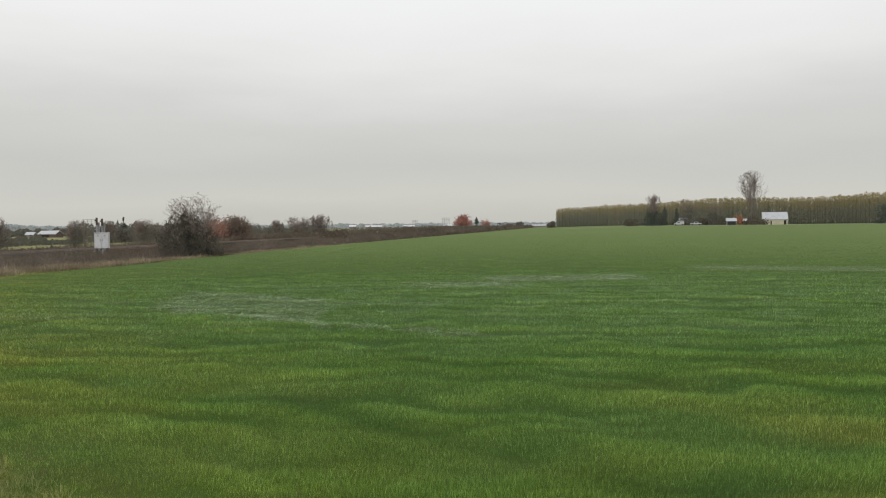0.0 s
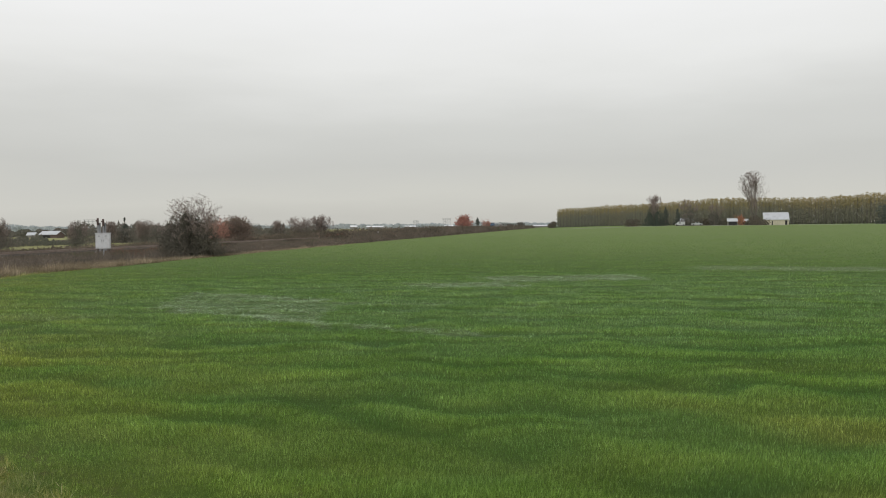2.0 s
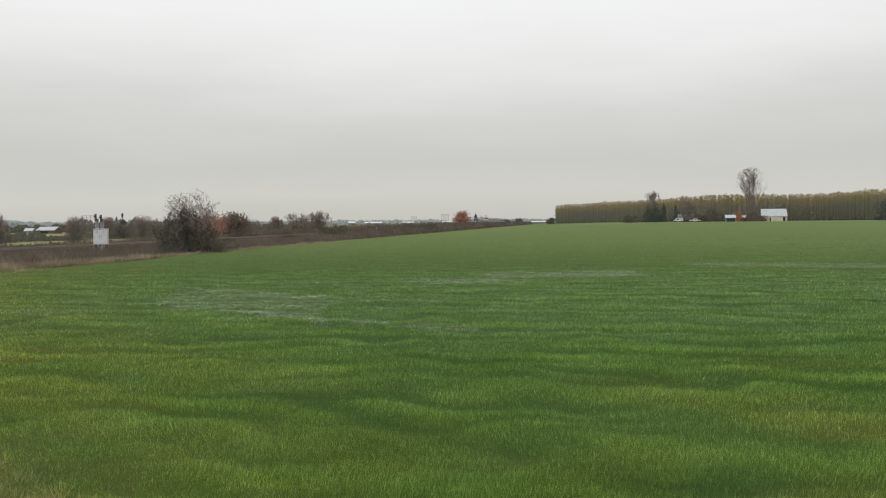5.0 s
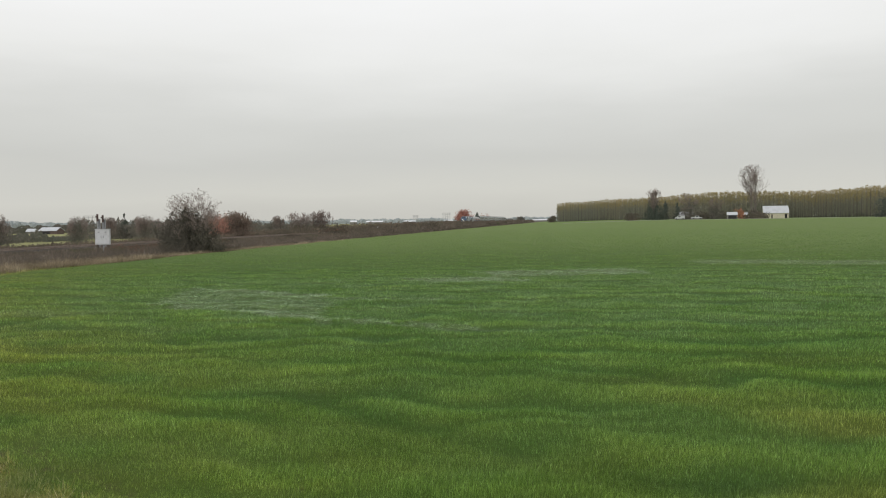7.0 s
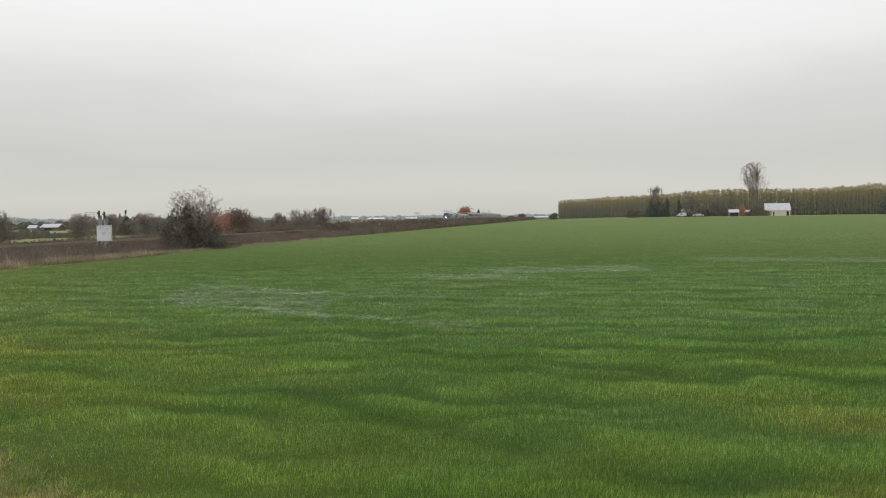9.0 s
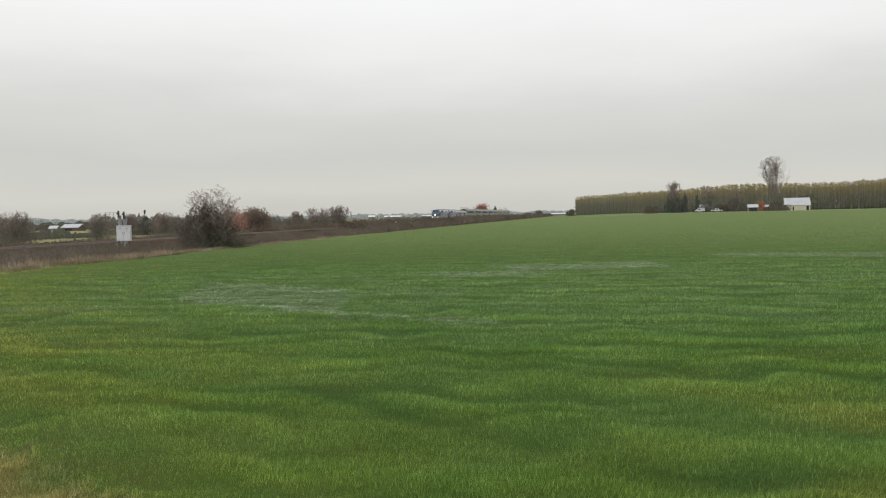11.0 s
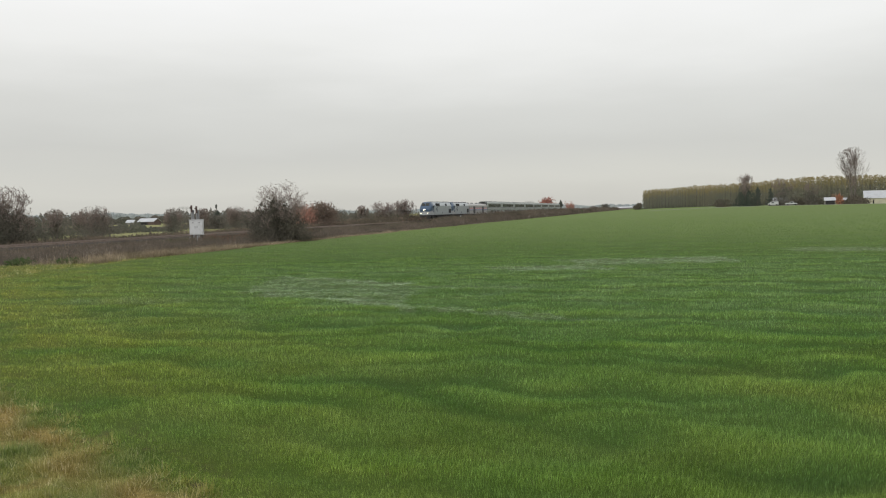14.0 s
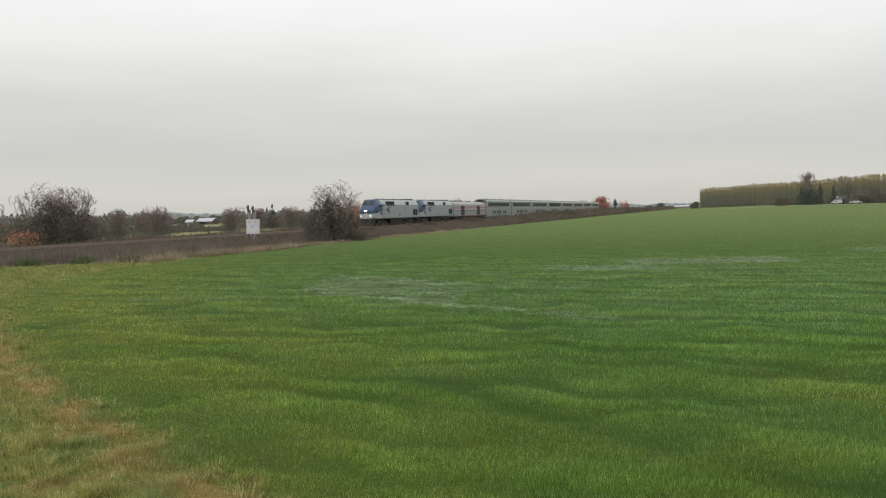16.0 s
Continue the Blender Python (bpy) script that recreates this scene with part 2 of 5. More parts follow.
def ground_material():
    m, n, l, b = nodes_of("ground")
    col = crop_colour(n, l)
    speck = noise_at(n, l, 9.0, (0.7, 1.3, 1), detail=4, rough=0.7)
    sr = ramp(n, [(0.3, (0.85, 0.74, 1.0)), (0.7, (1.25, 1.06, 1.35))])
    l.new(speck, sr.inputs[0])
    col = mix(n, l, 1.0, col, sr.outputs[0], "MULTIPLY")
    a = n.new("ShaderNodeAttribute")  # shade between the near blades, painted as dark green ground
    a.attribute_name = "blade_shade"
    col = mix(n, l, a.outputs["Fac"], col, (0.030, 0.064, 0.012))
    tuft = noise_at(n, l, 7.0, detail=6, rough=0.75)
    vr = ramp(n, [(0.3, (0.055, 0.065, 0.022)), (0.45, (0.10, 0.135, 0.034)), (0.62, (0.15, 0.18, 0.048)), (0.8, (0.24, 0.21, 0.085))])
    l.new(tuft, vr.inputs[0])
    dr = ramp(n, [(0.35, (0.15, 0.105, 0.04)), (0.55, (0.29, 0.205, 0.07)), (0.75, (0.38, 0.29, 0.12))])
    l.new(tuft, dr.inputs[0])
    er = ramp(n, [(0.35, (0.045, 0.036, 0.02)), (0.6, (0.095, 0.075, 0.038)), (0.8, (0.20, 0.15, 0.08))])
    l.new(tuft, er.inputs[0])
    mr = ramp(n, [(0.3, (0.16, 0.15, 0.085)), (0.5, (0.25, 0.25, 0.11)), (0.7, (0.31, 0.30, 0.15))])
    l.new(noise_at(n, l, 0.16, (1, 1, 1), detail=6, rough=0.65), mr.inputs[0])
    for name, tone in (("verge", vr.outputs[0]), ("bare", dr.outputs[0]), ("soil", er.outputs[0]), ("scrub", (0.085, 0.07, 0.05)), ("meadow", mr.outputs[0])):
        a = n.new("ShaderNodeAttribute")
        a.attribute_name = name
        col = mix(n, l, a.outputs["Fac"], col, tone)
    l.new(col, b.inputs["Base Color"])
    b.inputs["Roughness"].default_value = 0.95
    b.inputs["Specular IOR Level"].default_value = 0.1
    bp = n.new("ShaderNodeBump")
    bp.inputs["Strength"].default_value, bp.inputs["Distance"].default_value = 0.6, 0.12
    l.new(speck, bp.inputs["Height"])
    l.new(bp.outputs[0], b.inputs["Normal"])
    return m


def verge_blade_material():
    """Rough roadside grass: green, yellowing or dead from place to place, each blade of its own tone."""
    m, n, l, b = nodes_of("verge_blade")
    rnd = n.new("ShaderNodeNewGeometry").outputs["Random Per Island"]
    green = ramp(n, [(0.0, (0.070, 0.12, 0.03)), (0.45, (0.145, 0.22, 0.045)), (0.8, (0.20, 0.26, 0.06)), (0.95, (0.33, 0.36, 0.13)), (1.0, (0.55, 0.52, 0.30))])
    dead = ramp(n, [(0.0, (0.19, 0.14, 0.042)), (0.45, (0.35, 0.265, 0.078)), (0.8, (0.46, 0.37, 0.14)), (1.0, (0.74, 0.64, 0.40))])
    yellow = ramp(n, [(0.0, (0.17, 0.18, 0.04)), (0.5, (0.31, 0.315, 0.07)), (0.85, (0.44, 0.42, 0.14)), (1.0, (0.70, 0.65, 0.38))])
    for r in (green, dead, yellow):
        l.new(rnd, r.inputs[0])
    col = green.outputs[0]
    for name, tone in (("yellowing", yellow.outputs[0]), ("bare", dead.outputs[0])):
        a = n.new("ShaderNodeAttribute")
        a.attribute_name = name
        col = mix(n, l, a.outputs["Fac"], col, tone)
    l.new(col, b.inputs["Base Color"])
    b.inputs["Roughness"].default_value = 0.55
    b.inputs["Specular IOR Level"].default_value = 0.3
    return m


M = {
    "ground": ground_material(),
    "crop": grass_blade_material(),
    "verge": verge_blade_material(),
    "straw": islands("straw", [(0.0, (0.17, 0.135, 0.085)), (0.5, (0.33, 0.265, 0.175)), (1.0, (0.56, 0.47, 0.34))], patch=(0.17, 0.135, 0.085), patch_scale=0.35),
    "bramble": islands("bramble_twig", [(0.0, (0.10, 0.083, 0.070)), (0.5, (0.17, 0.138, 0.115)), (0.8, (0.27, 0.225, 0.185)), (1.0, (0.42, 0.36, 0.29))],
                       patch=(0.078, 0.070, 0.052), patch_scale=0.33),
    "bramble_leaf": islands("bramble_leaf", [(0.0, (0.13, 0.108, 0.082)), (0.45, (0.160, 0.130, 0.100)), (0.8, (0.19, 0.150, 0.115)), (1.0, (0.25, 0.20, 0.15))],
                            patch=(0.070, 0.066, 0.045), patch_scale=0.22),
    "bramble_dark": islands("dark_bramble_leaf", [(0.0, (0.050, 0.046, 0.034)), (0.6, (0.080, 0.070, 0.050)), (1.0, (0.12, 0.10, 0.07))], patch=(0.07, 0.055, 0.042)),
    "bramble_green": islands("bramble_green_leaf", [(0.0, (0.075, 0.085, 0.045)), (0.6, (0.115, 0.125, 0.065)), (1.0, (0.16, 0.16, 0.085))], patch=(0.10, 0.095, 0.06)),
    "weed": islands("weed_leaf", [(0.0, (0.05, 0.085, 0.03)), (0.6, (0.085, 0.13, 0.045)), (1.0, (0.13, 0.17, 0.07))]),
    "bark": islands("grey_bark", [(0.0, (0.10, 0.088, 0.075)), (1.0, (0.19, 0.17, 0.15))], rough=0.9),
    "twig": islands("bare_twig", [(0.0, (0.17, 0.135, 0.12)), (1.0, (0.34, 0.28, 0.25))], rough=0.9),
    "dull_leaf": islands("dull_leaf", [(0.0, (0.085, 0.080, 0.060)), (0.6, (0.130, 0.115, 0.085)), (1.0, (0.19, 0.16, 0.115))], patch=(0.11, 0.095, 0.075)),
    "thicket": islands("thicket_twig", [(0.0, (0.075, 0.070, 0.056)), (0.6, (0.115, 0.105, 0.084)), (1.0, (0.17, 0.15, 0.118))], patch=(0.075, 0.075, 0.055), patch_scale=0.6),
    "brown_leaf": islands("brown_leaf", [(0.0, (0.125, 0.098, 0.078)), (0.6, (0.17, 0.128, 0.10)), (1.0, (0.22, 0.16, 0.12))]),
    "pink_leaf": islands("faded_pink_leaf", [(0.0, (0.26, 0.13, 0.10)), (0.6, (0.42, 0.21, 0.16)), (1.0, (0.52, 0.32, 0.24))]),
    "red_leaf": islands("red_leaf", [(0.0, (0.24, 0.105, 0.08)), (0.6, (0.39, 0.17, 0.13)), (1.0, (0.48, 0.25, 0.19))]),
    "orange_leaf": islands("orange_leaf", [(0.0, (0.24, 0.11, 0.07)), (0.6, (0.42, 0.19, 0.11)), (1.0, (0.52, 0.29, 0.18))]),
    "russet_leaf": islands("russet_leaf", [(0.0, (0.115, 0.070, 0.053)), (0.6, (0.18, 0.105, 0.075)), (1.0, (0.25, 0.15, 0.105))]),
    "ivy": islands("ivy_leaf", [(0.0, (0.060, 0.075, 0.062)), (1.0, (0.10, 0.118, 0.092))]),
    "conifer": islands("conifer_needles", [(0.0, (0.075, 0.088, 0.075)), (1.0, (0.125, 0.14, 0.115))]),
    "poplar_gold": islands("poplar_leaf", [(0.0, (0.285, 0.235, 0.11)), (0.5, (0.315, 0.255, 0.118)), (1.0, (0.345, 0.275, 0.125))], patch=(0.28, 0.245, 0.125), patch_scale=0.02),
    # grey-olive lower leaves, lightened by a bluish haze painted in
    "poplar_low": islands("poplar_lower_leaf", [(0.0, (0.22, 0.213, 0.155)), (0.6, (0.235, 0.225, 0.16)), (1.0, (0.25, 0.235, 0.165))], patch=(0.21, 0.215, 0.17), patch_scale=0.02),
    "poplar_bark": islands("poplar_bark", [(0.0, (0.10, 0.10, 0.085)), (1.0, (0.16, 0.155, 0.135))]),
    # pale blue-grey leaves carry the haze of distance in their colour
    "far_wood": islands("hazed_distant_wood", [(0.0, (0.33, 0.37, 0.39)), (1.0, (0.46, 0.50, 0.52))]),
    "mid_wood": islands("hedgerow_wood", [(0.0, (0.095, 0.088, 0.078)), (0.6, (0.15, 0.135, 0.115)), (1.0, (0.22, 0.195, 0.165))], patch=(0.115, 0.125, 0.095), patch_scale=0.05),
    "gravel": plain("pale_gravel", (0.36, 0.35, 0.29), 0.95, vary=0.3, scale=1.2, bump=0.4),
    "ballast": plain("ballast", (0.042, 0.035, 0.03), 0.95, vary=0.5, scale=2.5, bump=0.8),
    "sleeper": plain("sleeper_wood", (0.075, 0.06, 0.05), 0.9, vary=0.4),
    "rail": plain("rail_steel", (0.26, 0.205, 0.17), 0.55, 0.1, vary=0.3),
    "white_box": plain("white_cabinet_paint", (0.60, 0.61, 0.62), 0.5, vary=0.12, dirt=(0.36, 0.35, 0.33), dirt_amount=0.6),
    "dark_metal": plain("dark_metal", (0.045, 0.045, 0.05), 0.55, 0.3),
    "signal_brown": plain("rusty_brown_paint", (0.10, 0.065, 0.055), 0.6, 0.1),
    "galv": plain("galvanised_steel", (0.35, 0.36, 0.37), 0.5, 0.6),
    "post_wood": plain("post_wood", (0.12, 0.10, 0.08), 0.9),
    "silver": plain("silver_grey_paint", (0.36, 0.40, 0.41), 0.38, 0.15, vary=0.08, dirt=(0.26, 0.27, 0.27), dirt_amount=0.5, scale=0.9),
    "pale_nose": plain("pale_nose_paint", (0.40, 0.42, 0.43), 0.38, 0.0, vary=0.08),
    "blue": plain("blue_paint", (0.045, 0.085, 0.145), 0.35, 0.0, vary=0.12),
    "deep_blue": plain("deep_blue_paint", (0.018, 0.03, 0.055), 0.4, 0.0, vary=0.12),
    "steel_car": plain("fluted_stainless_steel", (0.31, 0.345, 0.315), 0.45, 0.15, vary=0.10, dirt=(0.25, 0.255, 0.24), dirt_amount=0.5, scale=0.8),
    "bag_car": plain("grey_baggage_paint", (0.36, 0.355, 0.335), 0.45, 0.1, vary=0.10, scale=0.8),
    "band_grey": plain("window_band_grey", (0.20, 0.215, 0.20), 0.45, 0.1, vary=0.1),
    "roof_grey": plain("car_roof_grey", (0.16, 0.165, 0.16), 0.6, 0.1, vary=0.15, dirt_amount=0.6),
    "roof_dark": plain("roof_dark", (0.11, 0.115, 0.12), 0.7, 0.1, vary=0.2),
    "underframe": plain("underframe_black", (0.035, 0.034, 0.033), 0.8, 0.1, vary=0.4),
    "red_band": plain("red_band", (0.50, 0.10, 0.075), 0.45),
    "white_band": plain("white_band", (0.62, 0.63, 0.63), 0.45),
    "blue_band": plain("blue_band", (0.06, 0.13, 0.30), 0.45),
    "barn_white": plain("weathered_white_boards", (0.56, 0.52, 0.40), 0.8, vary=0.2, scale=1.5),
    "barn_roof": plain("pale_metal_roof", (0.50, 0.52, 0.54), 0.5, 0.2, vary=0.12, scale=0.8),
    "white_roof": plain("white_sheet_roof", (0.62, 0.64, 0.66), 0.5, 0.0, vary=0.08, scale=0.3),
    "barn_red": plain("faded_red_boards", (0.12, 0.085, 0.075), 0.85, vary=0.3),
    "barn_grey": plain("grey_boards", (0.22, 0.21, 0.19), 0.85, vary=0.3),
    "dark_inside": plain("dark_opening", (0.03, 0.03, 0.03), 0.9),
    "car_white": plain("white_car_paint", (0.52, 0.53, 0.54), 0.3, 0.0, vary=0.06),
    "tyre": plain("tyre_rubber", (0.03, 0.03, 0.03), 0.85),
}


def glass_material():
    m, n, l, b = nodes_of("dark_window_glass")
    f = noise_at(n, l, 0.7, space="Object")
    r = ramp(n, [(0.3, (0.012, 0.016, 0.015)), (0.7, (0.036, 0.042, 0.038))])
    l.new(f, r.inputs[0])
    l.new(r.outputs[0], b.inputs["Base Color"])
    b.inputs["Roughness"].default_value = 0.16
    return m


def lamp_material(name, c, strength):
    m, n, l, b = nodes_of(name)
    b.inputs["Base Color"].default_value = (0.9, 0.9, 0.85, 1)
    b.inputs["Emission Color"].default_value = (*c, 1)
    b.inputs["Emission Strength"].default_value = strength
    return m


M["glass"] = glass_material()
M["lamp"] = lamp_material("headlight_glow", (1.0, 0.86, 0.62), 14.0)
M["ditch_lamp"] = lamp_material("ditch_light_glow", (1.0, 0.84, 0.60), 4.5)


# ---- mesh helpers ----
def np_mesh(name, verts, faces, attrs=None):
    """A mesh from arrays of corners and of equal-sided faces."""
    me = bpy.data.meshes.new(name)
    verts, faces = np.asarray(verts, np.float32), np.asarray(faces, np.int32)
    k = faces.shape[1]
    me.vertices.add(len(verts))
    me.vertices.foreach_set("co", verts.ravel())
    me.loops.add(faces.size)
    me.loops.foreach_set("vertex_index", faces.ravel())
    me.polygons.add(len(faces))
    me.polygons.foreach_set("loop_start", np.arange(len(faces), dtype=np.int32) * k)
    for key, values in (attrs or {}).items():
        a = me.attributes.new(key, "FLOAT", "POINT")
        a.data.foreach_set("value", np.asarray(values, np.float32))
    me.update(calc_edges=True)
    return me


def part(name, bm, material, parent=None, label=""):
    """One bmesh or mesh as one object, under a thing or a part."""
    if isinstance(bm, bmesh.types.BMesh):
        me = bpy.data.meshes.new(name)
        bm.normal_update()
        bm.to_mesh(me)
        bm.free()
    else:
        me = bm
    me.materials.append(M[material]) if not len(me.materials) else None
    ob = new(name, me)
    ob.parent = parent
    if label:
        ob["label"] = label
    return ob


def thing(name, m, label, category, group="", kind=""):
    e = new(name)
    e.empty_display_size = 0.3
    e.matrix_basis = m
    return tagged(e, label, category, group, kind)


def box(bm, x0, x1, y0, y1, z0, z1, bevel=0.0):
    vs = [bm.verts.new(p) for p in ((x0, y0, z0), (x1, y0, z0), (x1, y1, z0), (x0, y1, z0), (x0, y0, z1), (x1, y0, z1), (x1, y1, z1), (x0, y1, z1))]
    fs = [bm.faces.new([vs[i] for i in q]) for q in ((3, 2, 1, 0), (4, 5, 6, 7), (0, 1, 5, 4), (1, 2, 6, 5), (2, 3, 7, 6), (3, 0, 4, 7))]
    if bevel:
        es = list({e for f in fs for e in f.edges})
        bmesh.ops.bevel(bm, geom=es, offset=bevel, segments=2, affect="EDGES", profile=0.6)
    return bm


def boxed(x0, x1, y0, y1, z0, z1, bevel=0.0):
    return box(bmesh.new(), x0, x1, y0, y1, z0, z1, bevel)


def rod(bm, p, q, r0, r1=None, sides=8):
    p, q = Vector(p), Vector(q)
    r1 = r0 if r1 is None else r1
    turn = (q - p).to_track_quat("Z", "Y").to_matrix()
    rings = []
    for c, r in ((p, r0), (q, r1)):
        rings.append([bm.verts.new(c + turn @ Vector((math.cos(2 * math.pi * i / sides) * r, math.sin(2 * math.pi * i / sides) * r, 0))) for i in range(sides)])
    for i in range(sides):
        j = (i + 1) % sides
        bm.faces.new((rings[0][i], rings[0][j], rings[1][j], rings[1][i]))
    bm.faces.new(rings[0][::-1])
    bm.faces.new(rings[1])
    return bm


def loft(bm, sections):
    """Closed skin over rings of equal count; sections: lists of (x, y, z)."""
    rings = [[bm.verts.new(p) for p in s] for s in sections]
    k = len(rings[0])
    for a, b in zip(rings, rings[1:]):
        for i in range(k):
            j = (i + 1) % k
            bm.faces.new((a[i], a[j], b[j], b[i]))
    bm.faces.new(rings[0][::-1])
    bm.faces.new(rings[-1])
    bmesh.ops.recalc_face_normals(bm, faces=bm.faces)
    return bm


def frames_of(dirs):
    """Two unit vectors across each direction."""
    up = np.where(np.abs(dirs[:, 2:3]) > 0.9, np.array([[1.0, 0, 0]]), np.array([[0, 0, 1.0]]))
    a = np.cross(dirs, up)
    a /= np.linalg.norm(a, axis=1, keepdims=True) + 1e-9
    return a, np.cross(dirs, a)


def tubes(p, q, r0, r1, sides=3):
    """Tapered prisms from p to q, as corners and four-sided faces."""
    p, q, r0, r1 = (np.asarray(v, float) for v in (p, q, r0, r1))
    d = q - p
    d /= np.linalg.norm(d, axis=1, keepdims=True) + 1e-9
    a, b = frames_of(d)
    ang = np.arange(sides) * 2 * np.pi / sides
    ring = a[:, None] * np.cos(ang)[None, :, None] + b[:, None] * np.sin(ang)[None, :, None]
    v = np.concatenate([p[:, None] + ring * r0[:, None, None], q[:, None] + ring * r1[:, None, None]], 1)
    base = np.arange(len(p))[:, None, None] * 2 * sides
    i = np.arange(sides)
    j = (i + 1) % sides
    f = base + np.stack([i, j, j + sides, i + sides], 1)[None]
    return v.reshape(-1, 3), f.reshape(-1, 4)


def leaves(rng, p, size, slim=0.6):
    """A four-sided leaf or clump hanging at each p, turned at random."""
    k = len(p)
    th, ph = rng.uniform(0, 2 * np.pi, k), rng.uniform(0, 2 * np.pi, k)
    n = np.stack([np.cos(th), np.sin(th), 0.13 * rng.normal(size=k)], 1)
    n /= np.linalg.norm(n, axis=1, keepdims=True)
    t1 = np.stack([-np.sin(th), np.cos(th), np.zeros(k)], 1)
    t2 = np.cross(n, t1)
    a = t1 * np.cos(ph)[:, None] + t2 * np.sin(ph)[:, None]
    b = t2 * np.cos(ph)[:, None] - t1 * np.sin(ph)[:, None]
    s = (np.asarray(size) * rng.uniform(0.55, 1.25, k))[:, None]
    v = np.stack([p - a * s, p + b * s * slim, p + a * s, p - b * s * slim], 1)
    return v.reshape(-1, 3), np.arange(k * 4).reshape(-1, 4)


def blades(rng, p, length, width, lean, way=None, sway=1.0):
    """A thin three-cornered blade standing at each p."""
    k = len(p)
    th = rng.uniform(0, 2 * np.pi, k)
    w = np.stack([np.cos(th), np.sin(th), np.zeros(k)], 1) * (width / 2)[:, None]
    tip = rng.normal(size=(k, 3)) * sway
    if way is not None:
        tip = tip + way
    tip[:, 2] = 0
    top = p + tip * (lean * length)[:, None]
    top[:, 2] += length * np.clip(1 - 0.5 * lean, 0.25, 1)
    v = np.stack([p - w, p + w, top], 1)
    return v.reshape(-1, 3), np.arange(k * 3).reshape(-1, 3)


# ---- ground: one sheet to the horizon ----
def yellowed_at(x, y):
    e = x - field_edge(y)
    near = np.exp(-(np.clip(e, 0, None) / 7.0) ** 2) * smooth(y, 60, 25) * (0.88 + 0.12 * np.sin(e * 3.7)) * (0.45 + 0.55 * smooth(y, 9, 16))
    right = 0.6 * smooth(x, 0.5, 5) * smooth(y, 17, 10) * np.clip(0.6 + lump(x, y, 4, 11), 0.1, 1)
    return np.clip(near + right, 0, 1) * np.clip(0.8 + 0.5 * lump(x, y, 3, 12), 0, 1)


def dead_at(x, y):
    """How dead the verge is: a burnt-looking strip along the crop, and patches further out."""
    e = field_edge(y) - x
    strip = np.exp(-((e - 0.75) / 0.6) ** 2) * np.clip(0.65 + 0.6 * lump(x, y, 2.0, 15), 0.1, 1)
    wide = smooth(lump(x, y, 1.9, 16) + 0.5 * lump(x, y, 0.6, 17), 0.45, 1.0) * 0.6
    return np.clip(np.maximum(strip, wide * smooth(e, 0.2, 1.0)), 0, 1) * smooth(y, 24, 17) + 0.12 * smooth(y, 17, 30)


def yellowing_at(x, y):
    return np.clip(0.45 + 0.6 * lump(x, y, 2.6, 18) + 0.35 * lump(x, y, 0.8, 19), 0, 1)


def soil_at(x, y):
    """Bare earth: scraps along the edge and in the wheel rut."""
    e = field_edge(y) - x
    scraps = np.exp(-((e + 0.1) / 0.55) ** 2) * smooth(0.5 * lump(x, y, 1.4, 20) + 0.9 * lump(x, y, 0.35, 21), 0.45, 1.1)
    return np.clip(np.maximum(0.85 * scraps * smooth(y, 32, 14), 0.45 * rut_at(x, y) * np.clip(0.3 + lump(x, y, 0.3, 22), 0, 1)), 0, 1)


def scrub_foot(s):
    """How far from the eye, square to the track, the brambles begin."""
    return np.interp(s, [20, 36, 38.5, 41, 60, 110, 170], [44, 39.2, 36.6, 33.0, 33.1, 33.9, 34.0])


def zones(x, y):
    s, d = x * AX[0] + y * AX[1], x * PX[0] + y * PX[1]
    e = field_edge(y) - x + 0.35 * lump(x, y, 2.2, 5)
    r = np.hypot(x, y)
    verge = smooth(e, -0.2, 0.5)
    scrub = smooth(d - scrub_foot(s), 0.2, 1.4) * smooth(d, 72, 58) * smooth(s, -30, 20)
    return {"far_haze": 0.64 * smooth(r, 15, 82), "ridge": 0.5 + 0.5 * ridge(x, y) * smooth(r, 190, 70), "blade_shade": 0.62 * smooth(r, 110, 25),
            "verge": verge, "bare": 0.85 * verge * dead_at(x, y) * smooth(r, 60, 35), "soil": soil_at(x, y), "scrub": scrub, "meadow": smooth(d, 58, 66),
            "lodged_sheen": lodged_sheen_at(x, y), "yellowed": yellowed_at(x, y)}


def build_ground():
    radii = np.concatenate([[0.0], np.geomspace(1.0, 120, 340), np.geomspace(125, 4600, 70)])
    view = np.radians(np.linspace(-52, 42, 240))
    rest = np.radians(np.linspace(42, 308, 70))[1:-1]
    ang = np.concatenate([view, rest])
    rr, aa = np.meshgrid(radii, ang, indexing="ij")
    x, y = rr * np.sin(aa), rr * np.cos(aa)
    z = ground_z(x, y)
    n_r, n_a = rr.shape
    i, j = np.meshgrid(np.arange(n_r - 1), np.arange(n_a), indexing="ij")
    k = (j + 1) % n_a
    f = np.stack([i * n_a + j, i * n_a + k, (i + 1) * n_a + k, (i + 1) * n_a + j], -1).reshape(-1, 4)[:, ::-1]
    xf, yf = x.ravel(), y.ravel()
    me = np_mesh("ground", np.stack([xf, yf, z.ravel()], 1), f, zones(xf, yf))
    me.polygons.foreach_set("use_smooth", np.ones(len(f), bool))
    me.validate()
    ob = part("ground", me, "ground")
    tagged(ob, "flat green crop field with a worn grassy verge", "field", kind="structure")


build_ground()


